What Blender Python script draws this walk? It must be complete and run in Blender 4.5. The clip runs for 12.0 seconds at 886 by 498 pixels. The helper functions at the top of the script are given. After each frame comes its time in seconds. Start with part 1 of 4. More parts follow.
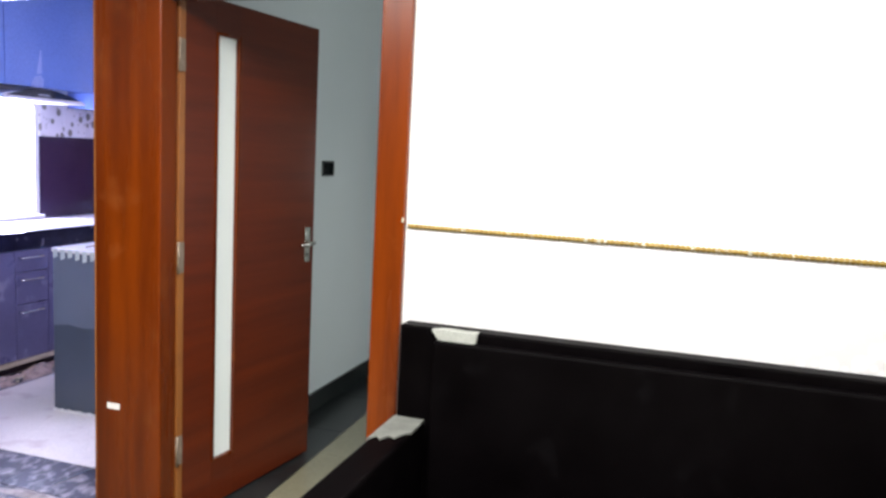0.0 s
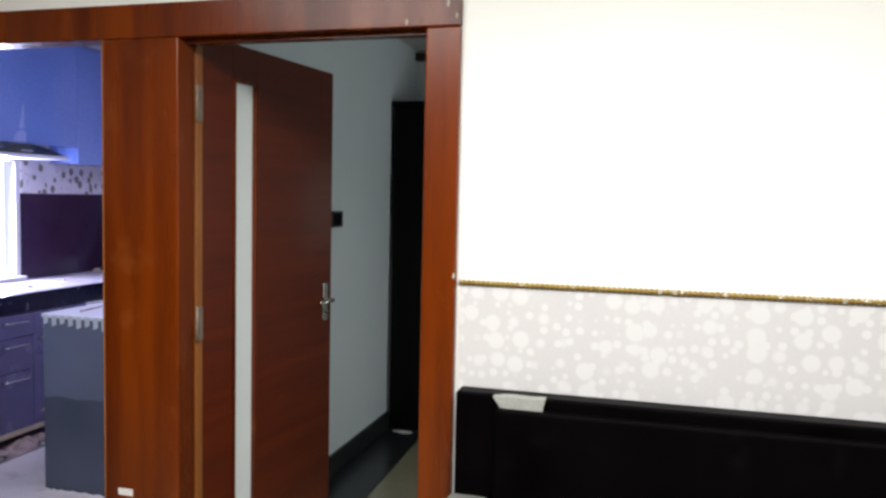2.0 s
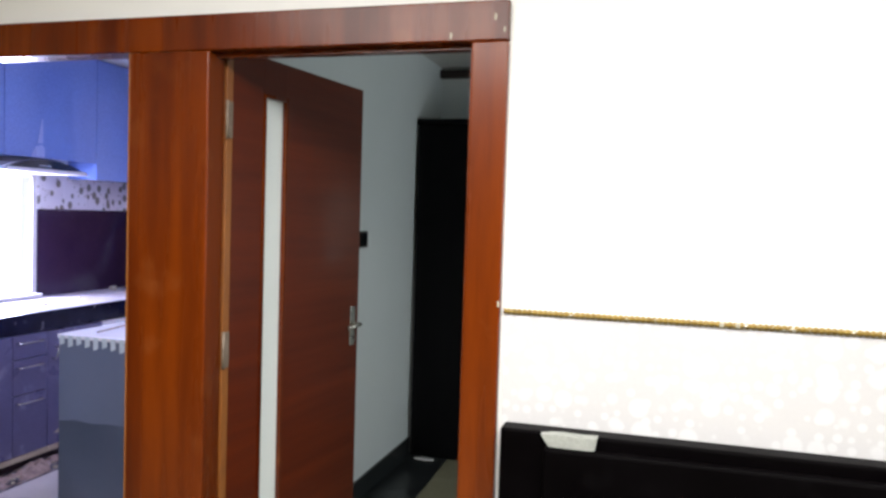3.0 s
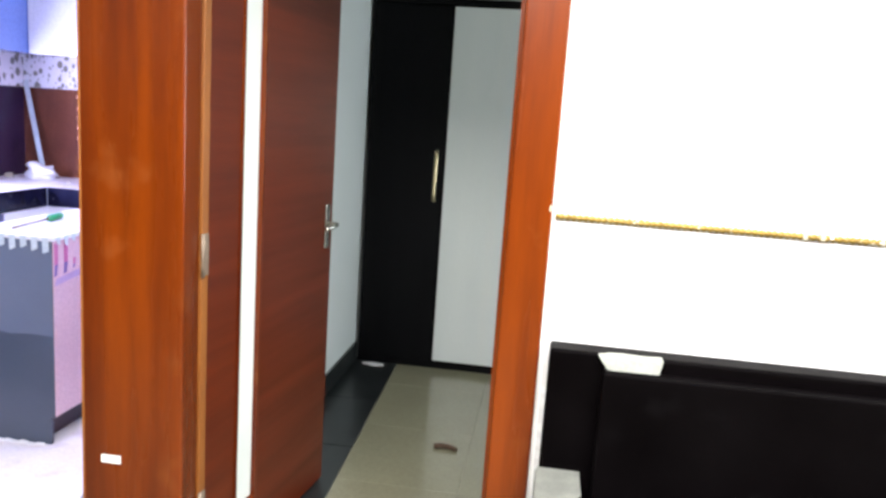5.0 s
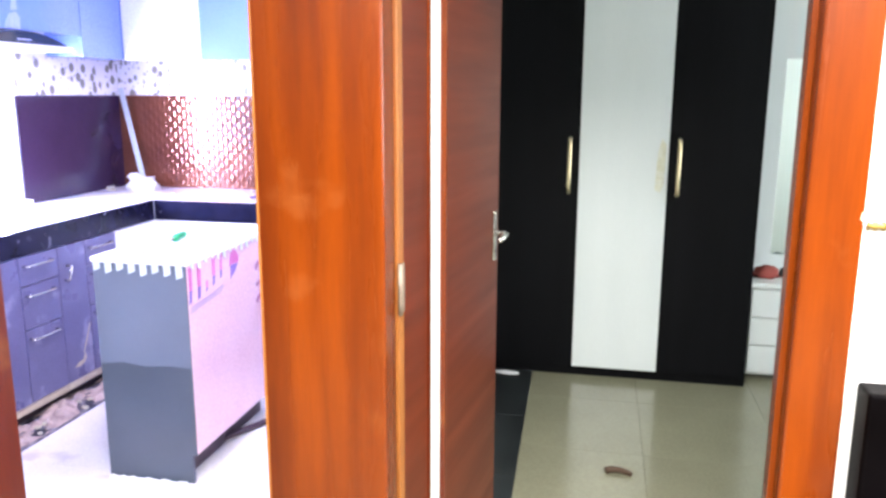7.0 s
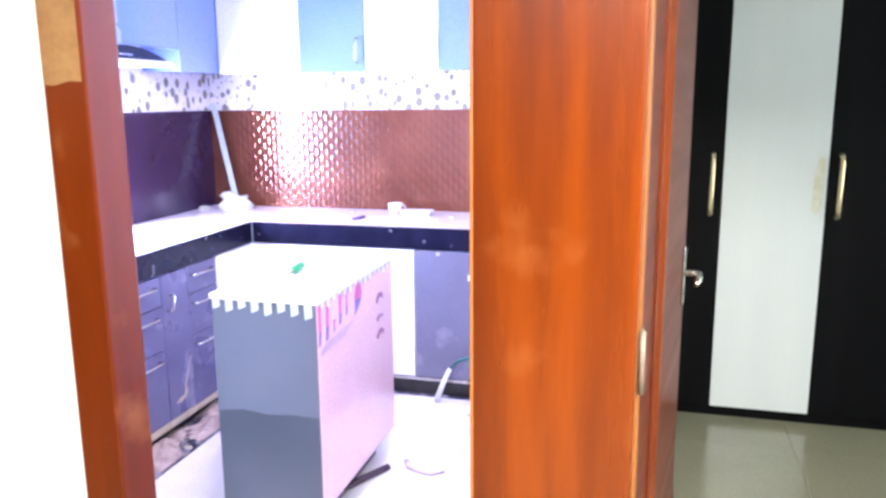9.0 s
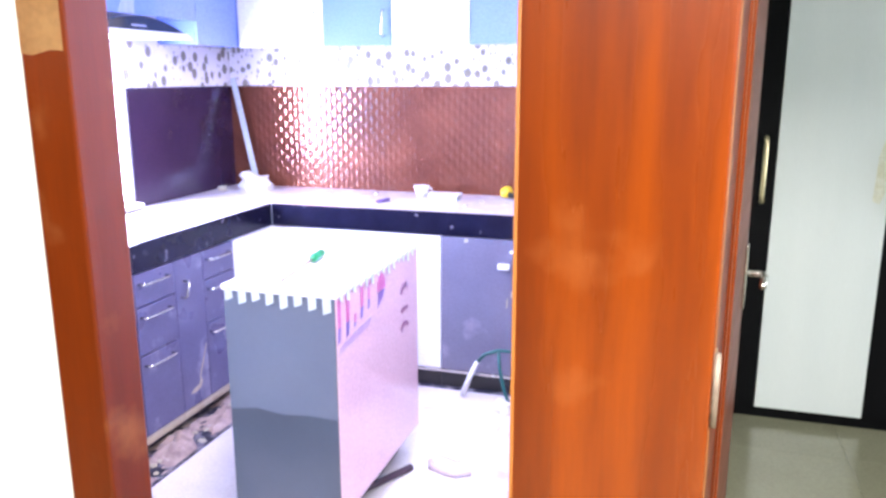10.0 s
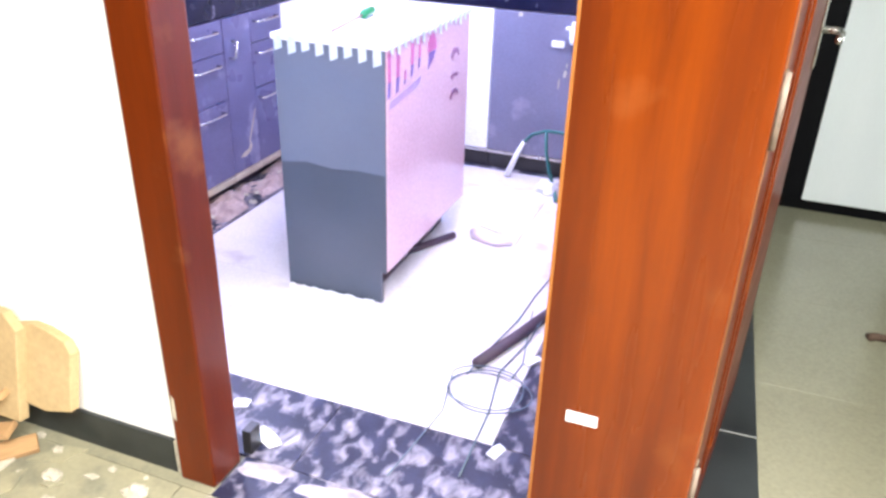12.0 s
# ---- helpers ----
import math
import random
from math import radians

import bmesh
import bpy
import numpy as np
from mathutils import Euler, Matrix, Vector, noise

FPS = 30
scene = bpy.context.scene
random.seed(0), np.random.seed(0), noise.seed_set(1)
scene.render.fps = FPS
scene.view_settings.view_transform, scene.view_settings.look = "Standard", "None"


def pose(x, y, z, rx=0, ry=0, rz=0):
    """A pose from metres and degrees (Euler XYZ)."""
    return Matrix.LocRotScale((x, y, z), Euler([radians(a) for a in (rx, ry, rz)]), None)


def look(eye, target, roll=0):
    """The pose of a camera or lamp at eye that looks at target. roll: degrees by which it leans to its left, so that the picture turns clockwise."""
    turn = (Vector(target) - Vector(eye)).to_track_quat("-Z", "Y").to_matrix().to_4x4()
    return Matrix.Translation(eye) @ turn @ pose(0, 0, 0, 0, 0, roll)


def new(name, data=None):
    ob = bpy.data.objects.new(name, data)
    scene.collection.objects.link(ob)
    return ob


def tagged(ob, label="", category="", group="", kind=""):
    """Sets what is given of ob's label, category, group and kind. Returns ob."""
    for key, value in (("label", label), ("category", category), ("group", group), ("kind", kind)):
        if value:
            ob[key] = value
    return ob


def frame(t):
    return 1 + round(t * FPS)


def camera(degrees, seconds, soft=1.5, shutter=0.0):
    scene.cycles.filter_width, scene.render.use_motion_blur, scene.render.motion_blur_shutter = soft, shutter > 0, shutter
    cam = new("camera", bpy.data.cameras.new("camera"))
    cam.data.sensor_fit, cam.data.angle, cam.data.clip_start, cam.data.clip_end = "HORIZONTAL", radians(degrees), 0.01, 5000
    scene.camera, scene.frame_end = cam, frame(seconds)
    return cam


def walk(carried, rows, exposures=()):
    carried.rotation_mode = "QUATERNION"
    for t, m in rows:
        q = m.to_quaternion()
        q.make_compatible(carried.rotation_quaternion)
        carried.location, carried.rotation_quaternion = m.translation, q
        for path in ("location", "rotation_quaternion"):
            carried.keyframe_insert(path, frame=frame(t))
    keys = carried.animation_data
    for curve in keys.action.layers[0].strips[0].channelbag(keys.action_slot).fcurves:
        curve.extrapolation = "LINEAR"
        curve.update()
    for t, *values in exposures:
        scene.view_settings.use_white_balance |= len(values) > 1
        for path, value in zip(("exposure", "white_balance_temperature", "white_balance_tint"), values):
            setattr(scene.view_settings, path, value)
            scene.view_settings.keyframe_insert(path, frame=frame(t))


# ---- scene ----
cam = camera(60.0, 12.0, soft=2.8)
PATH = [
    (0, (-1.268, 1.948, 1.546), (-1.859, 3.843, 1.303), 2.9),
    (0.5, (-1.383, 2.033, 1.539), (-2.075, 3.894, 1.296), 2.7),
    (1, (-1.506, 2.083, 1.571), (-2.07, 4.002, 1.539), 0.8),
    (1.5, (-1.549, 2.09, 1.565), (-2.092, 4.013, 1.479), 1.9),
    (2, (-1.583, 2.089, 1.557), (-2.107, 4.015, 1.427), 1.2),
    (2.5, (-1.641, 2.109, 1.568), (-2.192, 4.026, 1.43), 1.7),
    (2.7, (-1.665, 2.144, 1.571), (-2.222, 4.063, 1.486), 1.8),
    (4.3, (-2.035, 2.325, 1.567), (-2.484, 4.27, 1.44), 1.7),
    (4.5, (-2.078, 2.36, 1.568), (-2.533, 4.295, 1.346), 2.4),
    (5, (-2.173, 2.436, 1.531), (-2.429, 4.39, 1.19), 3.9),
    (5.5, (-2.306, 2.513, 1.552), (-2.326, 4.478, 1.178), 4.4),
    (6, (-2.385, 2.552, 1.558), (-2.514, 4.517, 1.21), 3.7),
    (6.5, (-2.507, 2.623, 1.566), (-2.797, 4.572, 1.225), 2.5),
    (7, (-2.658, 2.745, 1.554), (-3.056, 4.665, 1.157), 0.2),
    (7.5, (-2.751, 2.799, 1.557), (-3.333, 4.673, 1.174), -0.2),
    (7.7, (-2.792, 2.825, 1.558), (-3.422, 4.681, 1.159), 0.5),
    (9.3, (-3.151, 3.091, 1.593), (-3.659, 4.987, 1.211), -0.6),
    (9.5, (-3.167, 3.151, 1.587), (-3.696, 5.039, 1.192), -0.6),
    (10, (-3.186, 3.226, 1.586), (-3.764, 5.09, 1.149), -0.1),
    (10.5, (-3.27, 3.273, 1.579), (-3.779, 5.153, 1.125), 0.5),
    (11, (-3.28, 3.26, 1.535), (-3.797, 5.095, 0.933), 1.4),
    (11.5, (-3.22, 3.21, 1.495), (-3.747, 4.998, 0.771), 2.6),
    (12, (-3.189, 3.18, 1.43), (-3.81, 4.854, 0.529), 1.7),
]
EXPOSURES = [(0.0, -1.5), (0.6, -1.6), (1.0, -2.0), (1.5, -2.3), (2.0, -2.15), (2.7, -1.9), (4.3, -1.35), (5.0, -0.85), (6.0, -0.52), (7.0, 0.0), (9.5, -0.03), (10.0, -0.1), (12.0, -0.15)]
walk(cam, [(t, look(eye, target, roll)) for t, eye, target, roll in PATH], EXPOSURES)


# ---- light ----
def area_lamp(name, m, sx, sy, watts, colour):
    data = bpy.data.lights.new(name, "AREA")
    data.shape, data.size, data.size_y, data.energy, data.color = "RECTANGLE", sx, sy, watts, colour
    ob = new(name, data)
    ob.matrix_world = m
    return ob


sky = bpy.data.worlds.new("sky")
sky.use_nodes = True
scene.world = sky
sky_tex = sky.node_tree.nodes.new("ShaderNodeTexSky")
sky_tex.sky_type, sky_tex.sun_disc = "NISHITA", False
sky_tex.sun_elevation, sky_tex.sun_rotation = radians(50), radians(250)
sky.node_tree.links.new(sky_tex.outputs[0], sky.node_tree.nodes["Background"].inputs[0])
sky.node_tree.nodes["Background"].inputs[1].default_value = 0.12

# Overhead light; its wide size is assumed, to soften the header's shadow.
area_lamp("living_lamp_light", pose(-1.85, 2.55, 2.565), 3.5, 1.5, 790, (1.0, 0.99, 0.972))
area_lamp("kitchen_window_light", look((-5.93, 6.27, 1.36), (-3.0, 6.27, 1.1)), 0.36, 0.78, 140, (0.64, 0.64, 1.0))
area_lamp("kitchen_window_light", look((-6.03, 5.68, 1.36), (-3.0, 5.68, 1.1)), 0.72, 0.8, 40, (0.46, 0.5, 1.0))
# Unseen ceiling source added to brighten the kitchen.
area_lamp("kitchen_fill_light", look((-4.0, 5.6, 2.57), (-4.0, 5.6, 0)), 0.5, 0.5, 86, (0.64, 0.59, 1.0))
# Fill for the bedroom, set in a window added out of view.
area_lamp("bedroom_fill_light", look((0.28, 5.9, 1.5), (-2.5, 5.9, 1.2)), 1.1, 1.1, 39, (0.86, 1.0, 0.95))


# ---- materials ----
def lin(r, g, b):
    return tuple(((c / 255) / 12.92 if c / 255 <= 0.04045 else ((c / 255 + 0.055) / 1.055) ** 2.4) for c in (r, g, b)) + (1.0,)


def surface(name, a, b, scale=6.0, rough=0.5, stretch=(1, 1, 1), bump=0.1, fine=90.0, metal=0.0, coat=0.0, dirt=None, dirt_amount=0.0, dirt_soft=0.1, stretched_dirt=False, spread=0.15, object_shift=True, shine=0.5, speckle=0.7):
    """A surface of two tones a and b in large patches, a finer grain, fine relief, uneven gloss and, if given, dirt in stains."""
    m = bpy.data.materials.new(name)
    m.use_nodes = True
    nt = m.node_tree
    bsdf = nt.nodes["Principled BSDF"]
    tex = nt.nodes.new("ShaderNodeTexCoord")
    mp = nt.nodes.new("ShaderNodeMapping")
    mp.inputs["Scale"].default_value = stretch
    nt.links.new(tex.outputs["Object"], mp.inputs[0])
    where, plain = mp.outputs[0], tex.outputs["Object"]
    if object_shift:
        info = nt.nodes.new("ShaderNodeObjectInfo")
        mul = nt.nodes.new("ShaderNodeMath")
        mul.operation, mul.inputs[1].default_value = "MULTIPLY", 37.0
        nt.links.new(info.outputs["Random"], mul.inputs[0])
        add = nt.nodes.new("ShaderNodeVectorMath")
        nt.links.new(where, add.inputs[0])
        nt.links.new(mul.outputs[0], add.inputs[1])
        where = add.outputs[0]
        other = nt.nodes.new("ShaderNodeVectorMath")
        nt.links.new(plain, other.inputs[0])
        nt.links.new(mul.outputs[0], other.inputs[1])
        plain = other.outputs[0]

    def noise_node(size, detail=4.0, source=where, twist=0.0):
        n = nt.nodes.new("ShaderNodeTexNoise")
        n.inputs["Distortion"].default_value = twist
        n.inputs["Scale"].default_value, n.inputs["Detail"].default_value = size, detail
        nt.links.new(source, n.inputs["Vector"])
        return n.outputs["Fac"]

    def ramp(fac, lo, hi):
        n = nt.nodes.new("ShaderNodeMapRange")
        n.inputs["From Min"].default_value, n.inputs["From Max"].default_value = lo, hi
        nt.links.new(fac, n.inputs["Value"])
        return n.outputs[0]

    def mix(fac, c1, c2):
        n = nt.nodes.new("ShaderNodeMix")
        n.data_type = "RGBA"
        for sock, v in ((n.inputs[0], fac), (n.inputs[6], c1), (n.inputs[7], c2)):
            if hasattr(v, "is_linked"):
                nt.links.new(v, sock)
            else:
                sock.default_value = v
        return n.outputs[2]

    large = ramp(noise_node(scale), 0.5 - spread * 1.6, 0.5 + spread * 1.6)
    grain = noise_node(fine, 3.0)
    colour = mix(large, a, b)
    dark = mix(ramp(grain, 0.3, 0.75), (0.82, 0.82, 0.82, 1), (1.08, 1.08, 1.08, 1))
    mult = nt.nodes.new("ShaderNodeMix")
    mult.data_type, mult.blend_type = "RGBA", "MULTIPLY"
    mult.inputs[0].default_value = speckle
    nt.links.new(colour, mult.inputs[6])
    nt.links.new(dark, mult.inputs[7])
    colour = mult.outputs[2]
    rough_fac = ramp(large, -0.6, 1.6)
    if dirt is not None:
        stain = ramp(noise_node(scale * 1.7, 8.0, where if stretched_dirt else plain, 0.5 if stretched_dirt else 0.0), 0.62 - 0.35 * dirt_amount, 0.62 + dirt_soft - 0.25 * dirt_amount)
        colour = mix(stain, colour, dirt)
    nt.links.new(colour, bsdf.inputs["Base Color"])
    rr = nt.nodes.new("ShaderNodeMapRange")
    rr.inputs["To Min"].default_value, rr.inputs["To Max"].default_value = rough * 0.8, min(1.0, rough * 1.25)
    nt.links.new(rough_fac, rr.inputs["Value"])
    nt.links.new(rr.outputs[0], bsdf.inputs["Roughness"])
    bsdf.inputs["Metallic"].default_value = metal
    bsdf.inputs["Coat Weight"].default_value = coat
    bsdf.inputs["Specular IOR Level"].default_value = shine
    bsdf.inputs["Coat Roughness"].default_value = 0.12
    bp = nt.nodes.new("ShaderNodeBump")
    bp.inputs["Strength"].default_value, bp.inputs["Distance"].default_value = bump, 0.004
    nt.links.new(grain, bp.inputs["Height"])
    nt.links.new(bp.outputs[0], bsdf.inputs["Normal"])
    return m


def glow(name, colour, strength):
    m = bpy.data.materials.new(name)
    m.use_nodes = True
    bsdf = m.node_tree.nodes["Principled BSDF"]
    bsdf.inputs["Base Color"].default_value = colour
    bsdf.inputs["Emission Color"].default_value = colour
    bsdf.inputs["Emission Strength"].default_value = strength
    return m


def spotted(name, ground, spot, per_metre, size, rough, soft=0.06, second=None, hole=0.0, tall=1.0, scatter=0.7):
    """Round printed spots of uneven size on a plain ground, over the x-z or y-z face."""
    m = surface(name, ground, tuple(c * 0.94 for c in ground[:3]) + (1,), 3.0, rough, bump=0.02, object_shift=False, speckle=0.12)
    nt = m.node_tree
    bsdf = nt.nodes["Principled BSDF"]
    old = bsdf.inputs["Base Color"].links[0].from_socket
    tex = nt.nodes.new("ShaderNodeTexCoord")
    colour = old
    for k, (dens, rad) in enumerate(((per_metre * 1.83, size * 0.8), (per_metre, size))):
        mp = nt.nodes.new("ShaderNodeMapping")
        mp.inputs["Scale"].default_value = (dens, 0.0, dens * tall)
        if name == "pebble_tile_side":
            mp.inputs["Scale"].default_value = (0.0, dens, dens * tall)
        mp.inputs["Location"].default_value = (3.7 * k, 0.5, 1.3 * k)
        nt.links.new(tex.outputs["Object"], mp.inputs[0])
        v = nt.nodes.new("ShaderNodeTexVoronoi")
        v.voronoi_dimensions = "3D"
        v.inputs["Scale"].default_value = 1.0
        v.inputs["Randomness"].default_value = scatter
        nt.links.new(mp.outputs[0], v.inputs["Vector"])
        sep = nt.nodes.new("ShaderNodeSeparateColor")
        nt.links.new(v.outputs["Color"], sep.inputs[0])
        lim = nt.nodes.new("ShaderNodeMapRange")
        lim.inputs["To Min"].default_value, lim.inputs["To Max"].default_value = hole, rad
        nt.links.new(sep.outputs[0], lim.inputs["Value"])
        sub = nt.nodes.new("ShaderNodeMath")
        sub.operation = "SUBTRACT"
        nt.links.new(lim.outputs[0], sub.inputs[0])
        nt.links.new(v.outputs["Distance"], sub.inputs[1])
        edge = nt.nodes.new("ShaderNodeMapRange")
        edge.inputs["From Min"].default_value, edge.inputs["From Max"].default_value = 0.0, soft
        nt.links.new(sub.outputs[0], edge.inputs["Value"])
        mx = nt.nodes.new("ShaderNodeMix")
        mx.data_type = "RGBA"
        nt.links.new(edge.outputs[0], mx.inputs[0])
        nt.links.new(colour, mx.inputs[6])
        mx.inputs[7].default_value = spot if k == 1 or second is None else second
        colour = mx.outputs[2]
    nt.links.new(colour, bsdf.inputs["Base Color"])
    return m


WOOD = surface("mahogany_wood", (0.145, 0.0245, 0.0011, 1), (0.066, 0.0088, 0.0006, 1), 4.2, 0.27, (2.6, 2.6, 0.2), 0.04, 60, coat=0.0, shine=0.3, speckle=0.5, dirt=(0.2, 0.06, 0.015, 1), dirt_amount=0.03, dirt_soft=0.4, spread=0.095)
SMEARED_WOOD = surface("plaster_smeared_mahogany", (0.125, 0.019, 0.0016, 1), (0.06, 0.008, 0.001, 1), 3.2, 0.3, (2.6, 2.6, 0.22), 0.04, 60, shine=0.26, speckle=0.5, dirt=(0.23, 0.09, 0.032, 1), dirt_amount=0.1, dirt_soft=0.32)
DOOR_WOOD = surface("door_veneer", (0.112, 0.0152, 0.002, 1), (0.066, 0.0082, 0.001, 1), 3.0, 0.38, (0.35, 0.35, 6.0), 0.03, 40, coat=0.05, shine=0.25, speckle=0.5)
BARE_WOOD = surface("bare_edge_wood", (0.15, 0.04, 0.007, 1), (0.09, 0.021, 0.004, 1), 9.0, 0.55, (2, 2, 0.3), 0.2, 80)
LIPPING = surface("bare_ochre_lipping", (0.28, 0.1, 0.016, 1), (0.18, 0.055, 0.009, 1), 7.0, 0.5, (2, 2, 0.3), 0.2, 80)
WALL = surface("white_wall_paint", (0.82, 0.81, 0.78, 1), (0.77, 0.765, 0.74, 1), 1.3, 0.7, bump=0.02, fine=140, object_shift=False, speckle=0.1)
BED_WALL = surface("pale_grey_wall_paint", (0.72, 0.76, 0.76, 1), (0.66, 0.71, 0.71, 1), 1.1, 0.65, bump=0.03, fine=140, object_shift=False, speckle=0.15)
CEIL = surface("ceiling_paint", (0.75, 0.75, 0.73, 1), (0.7, 0.7, 0.68, 1), 1.0, 0.8, object_shift=False)
BUBBLES = spotted("bubble_wallpaper", (0.57, 0.558, 0.56, 1), (0.62, 0.614, 0.616, 1), 15.0, 0.47, 0.55, 0.1, hole=0.39, scatter=0.5)
PEBBLE = spotted("pebble_tile", (0.78, 0.74, 0.76, 1), (0.19, 0.17, 0.13, 1), 17.0, 0.46, 0.3, 0.1, (0.4, 0.36, 0.32, 1), hole=0.27, tall=0.8, scatter=0.8)
PEBBLE_SIDE = spotted("pebble_tile_side", (0.78, 0.74, 0.76, 1), (0.19, 0.17, 0.13, 1), 17.0, 0.46, 0.3, 0.1, (0.4, 0.36, 0.32, 1), hole=0.27, tall=0.8, scatter=0.8)
BEIGE_TILE = surface("beige_floor_tile", (0.215, 0.205, 0.14, 1), (0.185, 0.176, 0.12, 1), 2.2, 0.2, bump=0.02, coat=0.2)
DARK_TILE = surface("black_marble_tile", (0.008, 0.009, 0.01, 1), (0.024, 0.028, 0.029, 1), 5.0, 0.3, bump=0.03)
DUSTY_TILE = surface("dusty_black_marble_tile", (0.003, 0.0035, 0.012, 1), (0.025, 0.027, 0.058, 1), 8.0, 0.4, (1.7, 1.1, 1), bump=0.12, dirt=(0.55, 0.5, 0.55, 1), dirt_amount=0.42, dirt_soft=0.42, stretched_dirt=True, object_shift=False)
WHITE_TILE = surface("white_floor_tile", (0.74, 0.69, 0.68, 1), (0.66, 0.61, 0.6, 1), 3.0, 0.3, bump=0.03, dirt=(0.52, 0.45, 0.46, 1), dirt_amount=0.12)
LIVING_TILE = surface("worn_living_floor_tile", (0.33, 0.3, 0.19, 1), (0.2, 0.19, 0.13, 1), 5.0, 0.5, bump=0.1, dirt=(0.07, 0.075, 0.065, 1), dirt_amount=0.3, dirt_soft=0.3)
FLOOR_DUST = surface("mauve_floor_dust", (0.42, 0.38, 0.4, 1), (0.16, 0.14, 0.17, 1), 22.0, 0.9, bump=0.6)
GROUT = surface("grout", (0.2, 0.19, 0.17, 1), (0.13, 0.125, 0.11, 1), 12.0, 0.8)
SKIRT = surface("black_granite_skirting", (0.012, 0.015, 0.016, 1), (0.028, 0.032, 0.032, 1), 14.0, 0.3, bump=0.03)
BLACK_LEATHER = surface("black_leatherette", (0.0007, 0.0004, 0.0006, 1), (0.0018, 0.0013, 0.0016, 1), 7.0, 0.45, bump=0.15, fine=210, shine=0.03)
FOAM = surface("torn_white_foam", (0.34, 0.35, 0.32, 1), (0.25, 0.26, 0.235, 1), 14.0, 0.9, bump=0.4, fine=120)
SCUFFED_LEATHER = surface("scuffed_black_leatherette", (0.0008, 0.0005, 0.0007, 1), (0.0019, 0.0014, 0.0017, 1), 5.0, 0.5, bump=0.15, fine=210, shine=0.03, dirt=(0.006, 0.0055, 0.0062, 1), dirt_amount=0.06, dirt_soft=0.4)
GREY_FOAM = surface("dirty_grey_foam", (0.15, 0.155, 0.14, 1), (0.1, 0.105, 0.095, 1), 18.0, 0.9, bump=0.4, fine=120)
# Scuffed laminate; less window light is put into its greyer base colour.
SCUFFED_OFF_WINDOW = surface("scuffed_laminate_off_window", (0.17, 0.165, 0.235, 1), (0.135, 0.13, 0.19, 1), 4.0, 0.3, bump=0.03, dirt=(0.22, 0.21, 0.28, 1), dirt_amount=0.02)
BLACK_LAM = surface("black_wood_laminate", (0.0022, 0.0022, 0.003, 1), (0.004, 0.004, 0.005, 1), 4.0, 0.5, (3, 3, 0.2), 0.05, 90, shine=0.08)
WHITE_LAM = surface("white_laminate", (0.66, 0.69, 0.68, 1), (0.61, 0.645, 0.64, 1), 2.0, 0.3, (3, 3, 0.4), 0.005, 90, speckle=0.12)
CHROME = surface("brushed_steel", (0.7, 0.68, 0.64, 1), (0.6, 0.58, 0.54, 1), 20.0, 0.25, bump=0.04, metal=1.0)
DULL_STEEL = surface("dull_steel", (0.26, 0.2, 0.15, 1), (0.16, 0.12, 0.09, 1), 30.0, 0.6, bump=0.04, metal=0.2)
PALE_RAIL = surface("pale_raw_board", (0.5, 0.42, 0.32, 1), (0.38, 0.31, 0.24, 1), 9.0, 0.7)
RUBBLE = surface("pinkish_plaster_dust", (0.5, 0.38, 0.34, 1), (0.22, 0.16, 0.16, 1), 14.0, 0.9, bump=0.5)
BRASS = surface("pale_gold_metal", (0.78, 0.66, 0.42, 1), (0.66, 0.54, 0.33, 1), 20.0, 0.3, bump=0.04, metal=0.9)
GOLD_ROPE = surface("gold_rope_trim", (0.3, 0.2, 0.04, 1), (0.18, 0.11, 0.02, 1), 40.0, 0.4, bump=0.2, metal=0.35, dirt=(0.75, 0.72, 0.66, 1), dirt_amount=0.02)
FROST = surface("frosted_door_glass", (0.78, 0.82, 0.8, 1), (0.72, 0.77, 0.75, 1), 2.0, 0.35, bump=0.005, speckle=0.1)
BLUE_LAM = surface("blue_gloss_laminate", (0.17, 0.26, 0.6, 1), (0.145, 0.225, 0.54, 1), 2.5, 0.2, bump=0.02, coat=0.3)
GREY_LAM = surface("grey_violet_gloss_laminate", (0.12, 0.113, 0.215, 1), (0.086, 0.08, 0.165, 1), 4.0, 0.28, bump=0.03, dirt=(0.2, 0.19, 0.29, 1), dirt_amount=0.03)
WHITE_GLOSS = surface("white_gloss_laminate", (0.78, 0.77, 0.8, 1), (0.74, 0.73, 0.76, 1), 2.0, 0.2, bump=0.01)
GRANITE = surface("black_granite", (0.004, 0.004, 0.014, 1), (0.012, 0.012, 0.032, 1), 9.0, 0.25, bump=0.02, shine=0.18, dirt=(0.3, 0.29, 0.36, 1), dirt_amount=-0.12, dirt_soft=0.12)
# Pale colour holds the glare on the stone along with its dust.
COUNTER = surface("dust_and_glare_counter_stone", (0.62, 0.58, 0.6, 1), (0.48, 0.45, 0.48, 1), 6.0, 0.35, bump=0.05, dirt=(0.75, 0.72, 0.73, 1), dirt_amount=0.2)
SPLASH = surface("brown_gloss_tile", (0.034, 0.02, 0.05, 1), (0.023, 0.013, 0.037, 1), 5.0, 0.2, bump=0.03, object_shift=False)
SPLASH_EMB = surface("embossed_copper_brown_tile", (0.24, 0.085, 0.05, 1), (0.16, 0.052, 0.035, 1), 5.0, 0.12, bump=0.015, metal=0.45, object_shift=False)
brushed = SPLASH_EMB.node_tree.nodes["Principled BSDF"]
upward = SPLASH_EMB.node_tree.nodes.new("ShaderNodeCombineXYZ")
upward.inputs[2].default_value = 1.0
SPLASH_EMB.node_tree.links.new(upward.outputs[0], brushed.inputs["Tangent"])
brushed.inputs["Anisotropic"].default_value = 0.7
